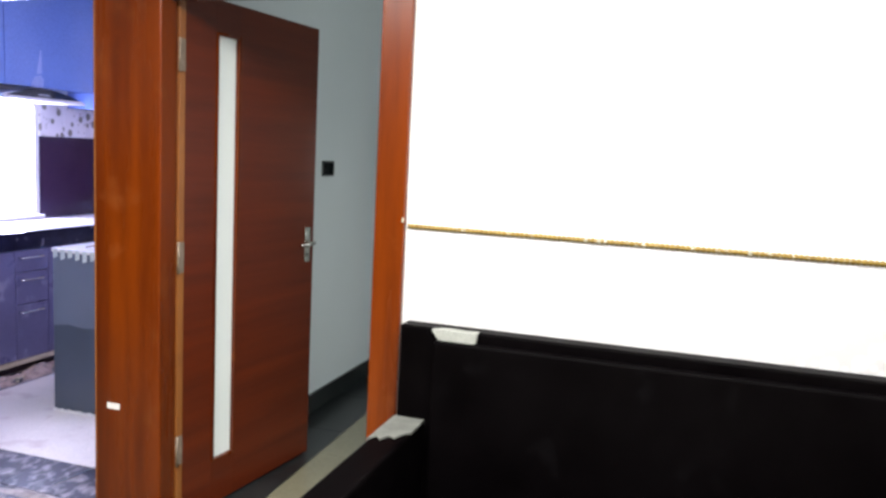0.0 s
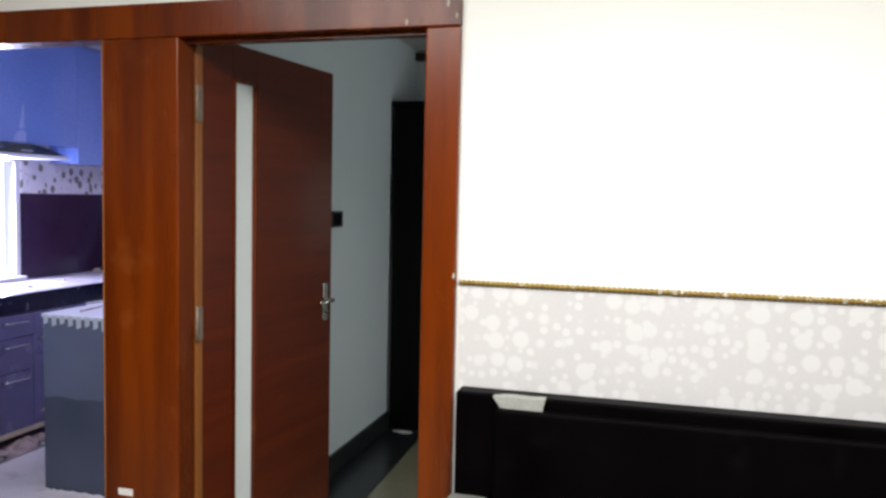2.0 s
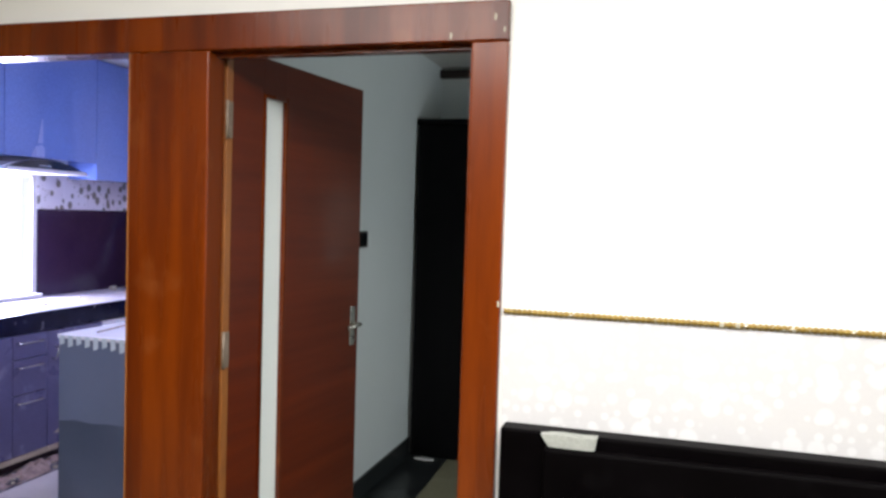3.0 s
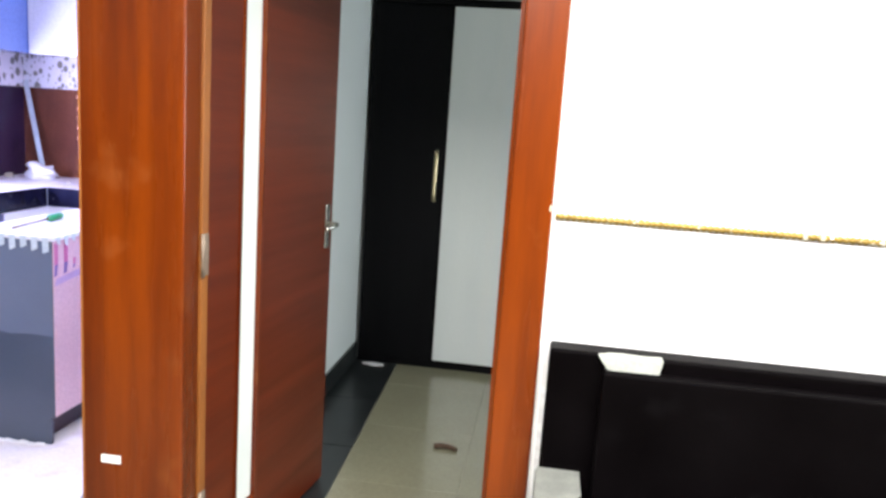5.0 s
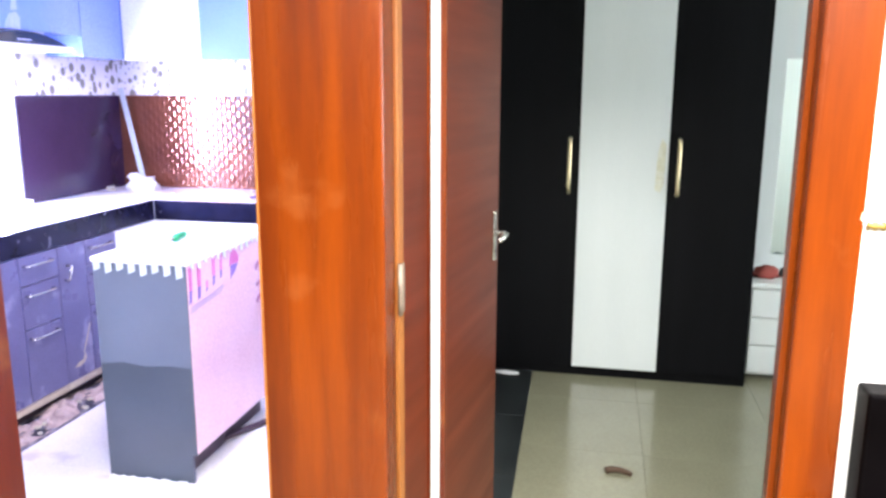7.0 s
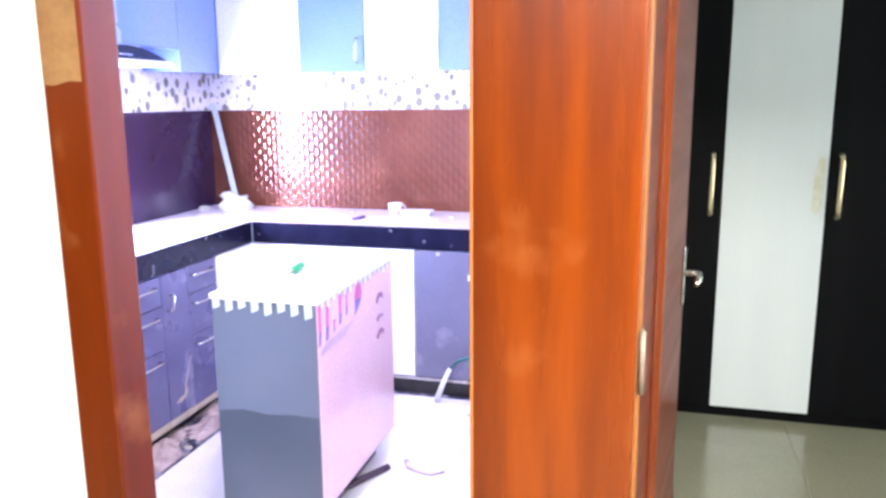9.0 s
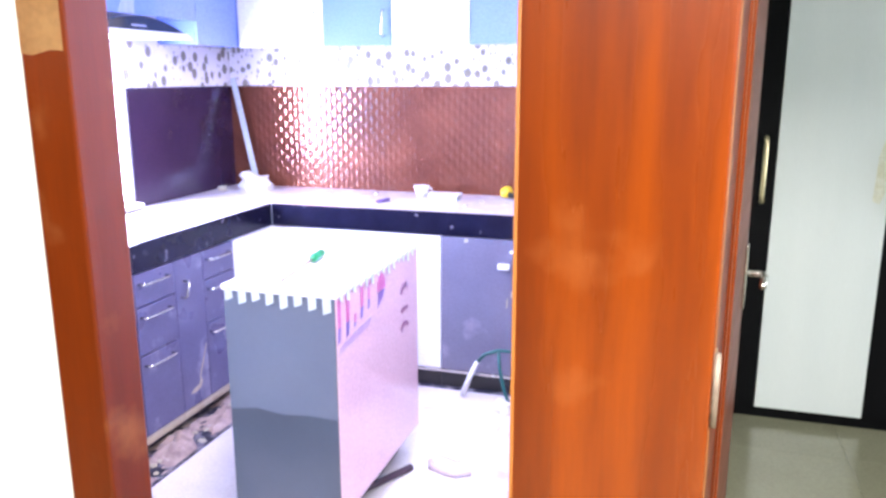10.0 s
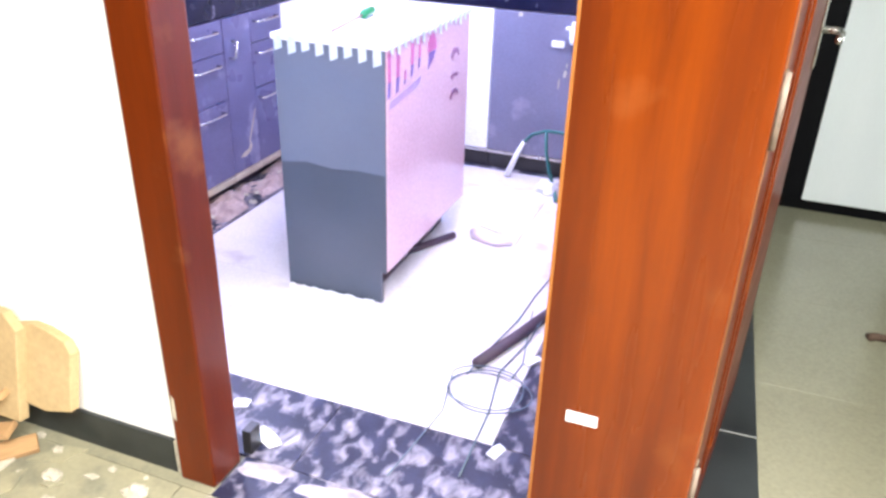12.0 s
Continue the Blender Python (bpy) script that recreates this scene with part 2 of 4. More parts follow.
ISLAND_GREY = surface("dark_slate_laminate", (0.065, 0.08, 0.11, 1), (0.05, 0.064, 0.09, 1), 3.0, 0.3, bump=0.0, speckle=0.15)
ISLAND_FILM = surface("slate_laminate_under_film", (0.115, 0.137, 0.19, 1), (0.098, 0.118, 0.168, 1), 3.0, 0.45, bump=0.0, speckle=0.15)
ISLAND_PINK = surface("pale_pink_gloss_panel", (0.66, 0.43, 0.48, 1), (0.6, 0.38, 0.43, 1), 3.0, 0.18, bump=0.02, coat=0.3)
# Paler tan that paints the bright upper room mirrored in varnish.
HAZE = surface("painted_reflection_haze", (0.27, 0.15, 0.06, 1), (0.17, 0.07, 0.02, 1), 8.0, 0.6)
WRAP = surface("pale_pink_film", (0.66, 0.56, 0.64, 1), (0.6, 0.5, 0.58, 1), 9.0, 0.35)
PALE_PRINT = surface("pale_mauve_print", (0.42, 0.28, 0.46, 1), (0.37, 0.24, 0.41, 1), 9.0, 0.4)
MAGENTA = surface("magenta_print", (0.5, 0.12, 0.29, 1), (0.42, 0.1, 0.25, 1), 9.0, 0.4)
VIOLET = surface("violet_print", (0.2, 0.12, 0.34, 1), (0.15, 0.09, 0.28, 1), 9.0, 0.4)
DARK_PRINT = surface("mauve_print", (0.26, 0.1, 0.19, 1), (0.21, 0.08, 0.15, 1), 9.0, 0.4)
TAPE = surface("white_tape", (0.54, 0.6, 0.62, 1), (0.44, 0.5, 0.53, 1), 20.0, 0.5)
GREEN = surface("green_plastic", (0.0, 0.2, 0.06, 1), (0.0, 0.16, 0.05, 1), 20.0, 0.3)
BLACK_PLASTIC = surface("black_plastic", (0.012, 0.012, 0.014, 1), (0.02, 0.02, 0.022, 1), 10.0, 0.3)
BLACK_GLASS = surface("black_hood_glass", (0.008, 0.01, 0.012, 1), (0.014, 0.016, 0.018, 1), 3.0, 0.08, bump=0.0)
WHITE_PLASTIC = surface("white_plastic", (0.76, 0.75, 0.76, 1), (0.7, 0.69, 0.71, 1), 6.0, 0.35)
CARD = surface("tan_cardboard", (0.46, 0.33, 0.17, 1), (0.38, 0.27, 0.13, 1), 5.0, 0.8, bump=0.2, fine=70)
SPLINTER = surface("raw_broken_wood", (0.42, 0.25, 0.11, 1), (0.28, 0.16, 0.07, 1), 9.0, 0.8, (0.5, 3, 3), 0.3)
PLASTER = surface("plaster_chunk", (0.5, 0.46, 0.36, 1), (0.33, 0.3, 0.23, 1), 16.0, 0.9, bump=0.5)
TEAL = surface("teal_hose_rubber", (0.01, 0.11, 0.1, 1), (0.01, 0.07, 0.07, 1), 12.0, 0.4)
CORD = surface("grey_blue_cord", (0.12, 0.16, 0.19, 1), (0.08, 0.11, 0.14, 1), 12.0, 0.5)
DARK_PIPE = surface("dark_pipe", (0.07, 0.04, 0.06, 1), (0.04, 0.025, 0.04, 1), 12.0, 0.5)
BROWN = surface("brown_bark", (0.09, 0.05, 0.028, 1), (0.045, 0.025, 0.015, 1), 30.0, 0.8, bump=0.4)
YELLOW = surface("yellow_plastic", (0.75, 0.5, 0.02, 1), (0.6, 0.4, 0.02, 1), 12.0, 0.4)
RED_PRINT = surface("red_cloth", (0.3, 0.05, 0.04, 1), (0.22, 0.04, 0.03, 1), 12.0, 0.7)
CYLINDER = surface("grey_green_painted_steel", (0.035, 0.055, 0.048, 1), (0.022, 0.036, 0.032, 1), 6.0, 0.45)
DARK_TRIM = surface("dark_brown_trim", (0.03, 0.015, 0.012, 1), (0.02, 0.01, 0.008, 1), 9.0, 0.4)
REFLECTION_SCRATCH = surface("pale_reflection_scratch", (0.34, 0.4, 0.68, 1), (0.26, 0.33, 0.64, 1), 25.0, 0.4)
BLUE_FRAME = surface("blue_window_paint", (0.03, 0.16, 0.62, 1), (0.025, 0.13, 0.5, 1), 8.0, 0.4)
CYAN_PANE = bpy.data.materials.new("pale_blue_window_film")
CYAN_PANE.use_nodes = True
for sock, value in (("Base Color", (0.12, 0.62, 0.85, 1)), ("Transmission Weight", 1.0), ("Roughness", 0.25), ("IOR", 1.1)):
    CYAN_PANE.node_tree.nodes["Principled BSDF"].inputs[sock].default_value = value
DAY = glow("daylight_backdrop", (0.86, 0.88, 1.0, 1), 9.0)
LAMP_WHITE = glow("lamp_diffuser", (1.0, 0.96, 0.9, 1), 4.0)


# ---- builders ----
def box(bm, x0, x1, y0, y1, z0, z1):
    m = Matrix.Translation(((x0 + x1) / 2, (y0 + y1) / 2, (z0 + z1) / 2)) @ Matrix.Diagonal((abs(x1 - x0), abs(y1 - y0), abs(z1 - z0), 1))
    return bmesh.ops.create_cube(bm, size=1.0, matrix=m)["verts"]


def boxes(*spans, bevel=0.0, seg=2):
    bm = bmesh.new()
    for s in spans:
        box(bm, *s)
    if bevel:
        bmesh.ops.bevel(bm, geom=bm.edges[:], offset=bevel, segments=seg, affect="EDGES", profile=0.5)
    return bm


def prism(outline, axis, lo, hi, bevel=0.0):
    """An outline of 2D points, drawn out along an axis from lo to hi."""
    bm = bmesh.new()
    put = {"x": lambda a, b, c: (c, a, b), "y": lambda a, b, c: (a, c, b), "z": lambda a, b, c: (a, b, c)}[axis]
    low = [bm.verts.new(put(a, b, lo)) for a, b in outline]
    top = [bm.verts.new(put(a, b, hi)) for a, b in outline]
    bm.faces.new(low), bm.faces.new(top[::-1])
    for i in range(len(low)):
        j = (i + 1) % len(low)
        bm.faces.new((low[i], top[i], top[j], low[j]))
    bmesh.ops.recalc_face_normals(bm, faces=bm.faces[:])
    if bevel:
        bmesh.ops.bevel(bm, geom=bm.edges[:], offset=bevel, segments=2, affect="EDGES", profile=0.5)
    return bm


def tube(points, radius, sides=8, tip=None):
    """A round bar that follows a line of points; tip: the radius at its end."""
    bm = bmesh.new()
    pts = [Vector(p) for p in points]
    rings = []
    for i, p in enumerate(pts):
        along = (pts[min(i + 1, len(pts) - 1)] - pts[max(i - 1, 0)]).normalized()
        side = along.cross(Vector((0, 0, 1)) if abs(along.z) < 0.9 else Vector((1, 0, 0))).normalized()
        up = side.cross(along)
        r = radius if tip is None else radius + (tip - radius) * i / (len(pts) - 1)
        rings.append([bm.verts.new(p + r * (math.cos(k * math.tau / sides) * side + math.sin(k * math.tau / sides) * up)) for k in range(sides)])
    for a, b in zip(rings, rings[1:]):
        for k in range(sides):
            bm.faces.new((a[k], a[(k + 1) % sides], b[(k + 1) % sides], b[k]))
    bm.faces.new(rings[0][::-1]), bm.faces.new(rings[-1])
    bmesh.ops.recalc_face_normals(bm, faces=bm.faces[:])
    return bm


def lathe(profile, cx, cy, sides=24):
    """A turned shape: (radius, height) pairs about an upright axis."""
    bm = bmesh.new()
    rings = [[bm.verts.new((cx + r * math.cos(k * math.tau / sides), cy + r * math.sin(k * math.tau / sides), z)) for k in range(sides)] for r, z in profile]
    for a, b in zip(rings, rings[1:]):
        for k in range(sides):
            bm.faces.new((a[k], a[(k + 1) % sides], b[(k + 1) % sides], b[k]))
    bm.faces.new(rings[0][::-1]), bm.faces.new(rings[-1])
    bmesh.ops.recalc_face_normals(bm, faces=bm.faces[:])
    return bm


def lump(cx, cy, cz, rx, ry, rz, seed, rough=0.35):
    """An uneven lump that lies on cz."""
    bm = bmesh.new()
    bmesh.ops.create_icosphere(bm, subdivisions=3, radius=1.0)
    for v in bm.verts:
        k = 1 + rough * noise.noise(v.co * 1.7 + Vector((seed * 7.1, seed, 0))) + rough * 0.6 * noise.noise(v.co * 4.1 + Vector((seed, seed * 3.3, 5)))
        p = v.co * k
        v.co = (cx + p.x * rx, cy + p.y * ry, cz + max(-0.5, p.z) * rz + 0.5 * rz)
    return bm


def mesh_of(name, bm, material, smooth=False):
    me = bpy.data.meshes.new(name)
    bm.to_mesh(me)
    bm.free()
    me.materials.append(material)
    if smooth:
        me.shade_smooth()
    return me


def part(name, bm, material, parent, label="", smooth=False):
    ob = new(name, mesh_of(name, bm, material, smooth))
    ob.parent = parent
    if label:
        tagged(ob, label)
    return ob


def solid(name, bm, material, label, category, kind="", group="", smooth=False):
    return tagged(new(name, mesh_of(name, bm, material, smooth)), label, category, group, kind)


def holder(name, label, category, group="", kind=""):
    return tagged(new(name), label, category, group, kind)


def rounded(ob, width=0.004, segments=2):
    mod = ob.modifiers.new("edge", "BEVEL")
    mod.width, mod.segments, mod.limit_method = width, segments, "ANGLE"
    return ob


# ---- the plan ----
FACE = 4.37          # living-room face of the dividing wall
BACK = 4.48          # its far face
CEILING = 2.62
KX0, KX1, KY1 = -5.88, -3.40, 7.47     # kitchen
BX0, BX1 = -3.27, 0.3                  # bedroom
HEAD = 2.075
LIV_X0, LIV_X1, LIV_Y0 = -5.9, 2.4, -2.4

# ---- structure ----
solid("floor_base", boxes((LIV_X0, LIV_X1, LIV_Y0, KY1, -0.12, -0.012)), GROUT, "grey grout bed under the tiled floors", "floor", "structure")
for nm, x0, x1, y0, y1 in (("ceiling_living", LIV_X0, LIV_X1, LIV_Y0, FACE), ("ceiling_kitchen", KX0, KX1, BACK, KY1), ("ceiling_bedroom", BX0, BX1, BACK, KY1)):
    solid(nm, boxes((x0, x1, y0, y1, CEILING, CEILING + 0.12)), CEIL, "plain white painted ceiling", "ceiling", "structure")

for nm, x0, x1, y0, z0, z1 in (("wall_divider_left", LIV_X0, -4.30, FACE, 0, CEILING), ("wall_divider_head", -4.30, -2.18, FACE, 2.135, CEILING), ("wall_divider_pier", -3.38, -3.14, FACE + 0.004, 0, 2.135), ("wall_divider_right", -2.18, LIV_X1, FACE, 0, CEILING)):
    solid(nm, boxes((x0, x1, y0, BACK, z0, z1)), WALL, "white painted wall around the framed openings", "wall", "structure")
solid("wallpaper_band", boxes((-2.145, LIV_X1, FACE - 0.003, FACE, 0.02, 1.3)), BUBBLES, "pale grey wallpaper with white bubble print", "wallpaper", "structure")
solid("wall_partition", boxes((KX1, BX0, BACK, KY1, 0, CEILING)), BED_WALL, "pale grey painted wall beside the open door", "wall", "structure")
solid("wall_far_bedroom", boxes((BX0, BX1, KY1, KY1 + 0.12, 0, CEILING)), BED_WALL, "pale grey painted wall behind the wardrobe", "wall", "structure")
solid("wall_far_kitchen", boxes((KX0 - 0.12, BX0, KY1, KY1 + 0.12, 0, CEILING)), WALL, "white painted kitchen wall", "wall", "structure")
solid("wall_right_bedroom", boxes((BX1, BX1 + 0.12, BACK, KY1 + 0.12, 0, 0.95), (BX1, BX1 + 0.12, BACK, KY1 + 0.12, 2.1, CEILING), (BX1, BX1 + 0.12, BACK, 5.3, 0.95, 2.1), (BX1, BX1 + 0.12, 6.5, KY1 + 0.12, 0.95, 2.1)),
      BED_WALL, "pale grey wall, out of view, with an added window opening", "wall", "structure")
WY0, WY1, WZ0, WZ1 = 5.30, 6.50, 0.945, 1.78
solid("wall_left_kitchen", boxes((KX0 - 0.12, KX0, BACK, KY1, 0, WZ0), (KX0 - 0.12, KX0, BACK, KY1, WZ1, CEILING), (KX0 - 0.12, KX0, BACK, WY0, WZ0, WZ1), (KX0 - 0.12, KX0, WY1, KY1, WZ0, WZ1)),
      WALL, "white kitchen wall with a bright window opening", "wall", "structure")
# Unseen dark lower walls, added so the varnish mirrors less light low down.
DARK_TOP = 1.72
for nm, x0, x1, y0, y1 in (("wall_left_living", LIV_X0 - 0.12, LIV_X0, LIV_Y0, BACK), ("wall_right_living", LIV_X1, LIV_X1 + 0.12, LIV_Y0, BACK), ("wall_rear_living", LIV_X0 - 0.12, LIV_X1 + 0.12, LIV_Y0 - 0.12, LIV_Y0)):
    solid(nm, boxes((x0, x1, y0, y1, DARK_TOP, CEILING)), WALL, "white painted wall above the added dark panel", "wall", "structure")
    solid(nm + "_panelling", boxes((x0, x1, y0, y1, 0, DARK_TOP)), BARE_WOOD, "added dark lower wall, out of view, that darkens reflections", "panelling", "structure")

# daylight outside the kitchen window and the added bedroom window
solid("backdrop", boxes((KX0 - 1.6, KX0 - 1.55, 3.5, 8.5, -0.5, 4.0)), DAY, "bright overcast daylight outside the kitchen window", "sky", "structure")
solid("backdrop", boxes((BX1 + 1.5, BX1 + 1.55, 4.0, 8.0, -0.5, 4.0)), DAY, "bright overcast daylight outside the added bedroom window", "sky", "structure")


def window_unit(name, x, y0, y1, z0, z1, label):
    w = holder(name, label, "window", kind="structure")
    d = 0.05
    rounded(part("window_frame", boxes((x, x + d, y0, y1, z0, z0 + 0.025), (x, x + d, y0, y1, z1 - 0.025, z1), (x, x + d, y0, y0 + 0.025, z0 + 0.025, z1 - 0.025), (x, x + d, y1 - 0.025, y1, z0 + 0.025, z1 - 0.025)), WHITE_PLASTIC, w), 0.005)
    part("mullion", boxes((x + 0.005, x + d - 0.005, 6.055, 6.085, z0 + 0.025, z1 - 0.025)), BLUE_FRAME, w, "blue painted mullion")
    part("window_sill", boxes((x - 0.03, x + 0.12, y0, y1, z0 - 0.012, z0 + 0.012), bevel=0.004), WHITE_PLASTIC, w)
    return w


kw = window_unit("window_1", KX0 - 0.045, WY0, WY1, WZ0, WZ1, "white framed kitchen window full of bright daylight")
for k in range(6):
    z = WZ0 + 0.03 + k * 0.13
    part("louvre_pane", boxes((KX0 - 0.05, KX0 - 0.045, WY0 + 0.026, 6.054, z, z + 0.122)), CYAN_PANE, kw, "pale cyan glass louvre").visible_shadow = False
# Added where the bedroom fill enters; this wall is never in view.
window_unit("added_window", BX1 + 0.05, 5.3, 6.5, 0.95, 2.1, "added white framed bedroom window, out of view")


# ---- timber frame of both openings ----
fr = holder("door_frame", "glossy mahogany timber frame round both openings", "door frame", kind="structure")
F0, F1 = 4.345, 4.485
PL0, PL1, PM0, PM1, PR0, PR1, TOP = -4.318, -4.215, -3.42, -3.122, -2.265, -2.157, 2.19
rounded(part("post", boxes((PL0, PL1, F0, 4.458, 0, HEAD)), SMEARED_WOOD, fr), 0.006)
rounded(part("post", boxes((PM0, PM1, F0, 4.437, 0, HEAD)), WOOD, fr, "wide scuffed timber post"), 0.006)
part("post", boxes((PM0 + 0.001, -3.39, 4.437, F1, 0, HEAD)), WOOD, fr)
rounded(part("post", boxes((PR0, PR1, F0, F1, 0, HEAD)), WOOD, fr), 0.006)
rounded(part("header", boxes((PL0, PR1, F0, 4.437, HEAD, TOP)), WOOD, fr), 0.005)
part("rebate", boxes((-3.39, PM1 - 0.003, 4.437, F1, 0, HEAD)), WOOD, fr)
part("stop", boxes((PR0 - 0.012, PR0 + 0.0, 4.39, 4.43, 0, HEAD - 0.002)), WOOD, fr)
part("door_stop", boxes((PM1, PR0 - 0.012, 4.39, 4.43, HEAD - 0.014, HEAD)), WOOD, fr)
part("worn_edge", boxes((PM0 - 0.0015, PM0 + 0.0045, F0 - 0.0012, F0 + 0.01, 0.002, HEAD - 0.002), bevel=0.001), LIPPING, fr, "pale worn arris of the wide post")
part("label_sticker", boxes((-3.364, -3.305, F0 - 0.0015, F0, 0.494, 0.518)), WHITE_PLASTIC, fr, "small torn white sticker")
for px, pz, s in ((-2.165, 1.318, 0.010), (-2.20, 2.135, 0.012), (-2.172, 2.10, 0.009), (-2.33, 2.085, 0.011)):
    part("chip", prism([(px, pz), (px + s * 0.5, pz - s * 0.4), (px + s * 0.7, pz + s), (px + s * 0.2, pz + s * 1.6)], "y", F0 - 0.001, F0 + 0.001), PLASTER, fr, "pale chip in the varnish")
# Reflected haze on the upper left post, put on as a coloured sheet.
part("dust_patch", prism([(PL0 + 0.003, 1.628), (-4.29, 1.625), (-4.25, 1.634), (PL1 - 0.008, 1.632), (PL1 - 0.008, HEAD - 0.003), (PL0 + 0.002, HEAD - 0.003)], "y", F0 - 0.0006, F0 + 0.0004), HAZE, fr, "paler patch painted for the room's reflection in the varnish")
part("chip", prism([(-4.312, 0.2), (-4.303, 0.19), (-4.302, 0.255), (-4.31, 0.265)], "y", F0 - 0.001, F0 + 0.001), PLASTER, fr, "pale chip in the varnish")


# ---- the open door ----
HX, HY, DW, DZ = -3.117, 4.446, 0.915, 2.112
door = holder("door_1", "dark mahogany veneer door with frosted strip standing open", "door")
door.matrix_world = Matrix.Translation((HX, HY, 0)) @ Matrix.Rotation(radians(90 - 7.1), 4, "Z")
GX0, GX1, GZ0, GZ1, TH = 0.2, 0.345, 0.2, 1.985, 0.04
for nm, sp in (("stile", (0.031, GX0, 0, TH, 0.012, DZ)), ("stile", (GX1, DW, 0, TH, 0.012, DZ)), ("rail", (GX0, GX1, 0, TH, 0.012, GZ0)), ("rail", (GX0, GX1, 0, TH, GZ1, DZ))):
    rounded(part(nm, boxes(sp), DOOR_WOOD, door), 0.002)
rounded(part("hinge_stile", boxes((0, 0.0302, -0.001, TH, 0.012, DZ)), LIPPING, door, "pale bare lipping along the hinge side"), 0.002)
part("glass_strip", boxes((GX0 - 0.002, GX1 + 0.002, 0.012, 0.028, GZ0 - 0.002, GZ1 + 0.002)), FROST, door, "tall frosted white glass strip")
for s in ((GX0, GX0 + 0.012, GZ0, GZ1), (GX1 - 0.012, GX1, GZ0, GZ1), (GX0 + 0.012, GX1 - 0.012, GZ0, GZ0 + 0.012), (GX0 + 0.012, GX1 - 0.012, GZ1 - 0.012, GZ1)):
    part("bead", boxes((s[0], s[1], -0.005, 0.012, s[2], s[3])), WOOD, door)
part("edge_lipping", boxes((-0.004, 0.0, 0.001, TH - 0.001, 0.014, DZ - 0.002)), LIPPING, door, "bare pale wood edge")
lock = part("lock_plate", boxes((DW - 0.075, DW - 0.035, -0.006, 0.0, 0.995, 1.165), bevel=0.002), CHROME, door, "steel lock plate")
part("lever", tube([(DW - 0.055, -0.006, 1.09), (DW - 0.055, -0.035, 1.09), (DW - 0.06, -0.046, 1.09), (DW - 0.09, -0.05, 1.09), (DW - 0.165, -0.048, 1.085)], 0.009, 10), CHROME, lock, smooth=True)
part("keyhole", lathe([(0.008, 0), (0.008, 0.002)], 0, 0, 12), BLACK_PLASTIC, lock).matrix_basis = Matrix.Translation((DW - 0.055, -0.006, 1.03)) @ Matrix.Rotation(radians(90), 4, "X")
for hz in (1.87, 1.10, 0.32):
    h = part("hinge", boxes((-0.004, 0.027, -0.004, 0.0, hz - 0.06, hz + 0.06)), DULL_STEEL, door, "steel butt hinge")
    part("knuckle", tube([(-0.004, -0.006, hz - 0.062), (-0.004, -0.006, hz + 0.062)], 0.006, 10), DULL_STEEL, h, smooth=True)

# ---- bedroom ----
wardrobe = holder("wardrobe", "black three-door wardrobe with a white middle door", "wardrobe")
X0, X1, WY, WT = -3.252, -1.858, 6.93, 2.19
part("body", boxes((X0, X1, WY, 7.46, 0.0, WT - 0.03)), BLACK_LAM, wardrobe)
part("cornice", boxes((X0 - 0.004, X1 + 0.012, WY - 0.03, 7.46, WT - 0.03, WT), bevel=0.003), BLACK_LAM, wardrobe)
seams = (X0 + 0.004, -2.782, -2.322, X1 - 0.004)
for k, (a, b) in enumerate(zip(seams, seams[1:])):
    d = rounded(part("wardrobe_door", boxes((a + 0.0015, b - 0.0015, WY - 0.02, WY - 0.001, 0.055, 2.145)), WHITE_LAM if k == 1 else BLACK_LAM, wardrobe, "plain white door" if k == 1 else "black wood-grain door"), 0.0015)
    hx = {0: b - 0.05, 1: None, 2: a + 0.05}[k]
    if hx:
        part("handle", tube([(hx, WY - 0.02, 1.035), (hx, WY - 0.045, 1.04), (hx, WY - 0.05, 1.07), (hx, WY - 0.05, 1.29), (hx, WY - 0.045, 1.32), (hx, WY - 0.02, 1.325)], 0.011, 10), BRASS, d, "pale gold bow handle", True)
part("mark", prism([(-2.385, 1.06), (-2.355, 1.045), (-2.34, 1.1), (-2.338, 1.3), (-2.36, 1.33), (-2.378, 1.25)], "y", WY - 0.0208, WY - 0.02), surface("yellow_smear", (0.6, 0.58, 0.42, 1), (0.66, 0.67, 0.6, 1), 30.0, 0.5), wardrobe, "faint yellowish handprint smear")

switch = holder("wall_switch", "black glossy switch plate on the pale wall", "switch")
part("plate", boxes((BX0, BX0 + 0.012, 5.955, 6.095, 1.39, 1.478), bevel=0.003), BLACK_PLASTIC, switch)
for k in range(3):
    part("rocker", boxes((BX0 + 0.012, BX0 + 0.016, 5.968 + k * 0.039, 6.003 + k * 0.039, 1.403, 1.465), bevel=0.001), BLACK_GLASS, switch)
solid("baseboard", boxes((BX0, BX0 + 0.012, BACK + 0.01, WY, 0.0, 0.118), bevel=0.002), SKIRT, "black granite skirting along the pale wall", "skirting", "structure")
solid("trim", boxes((BX0, BX1, KY1 - 0.05, KY1, 2.545, 2.6), bevel=0.004), DARK_TRIM, "dark brown trim under the ceiling", "trim", "structure")
dresser = holder("dresser", "white dressing chest with drawers and tall mirror", "dresser")
DX0, DX1, DY = -1.84, -1.1, 7.06
part("body", boxes((DX0, DX1, DY, 7.46, 0.03, 0.53), bevel=0.003), WHITE_LAM, dresser)
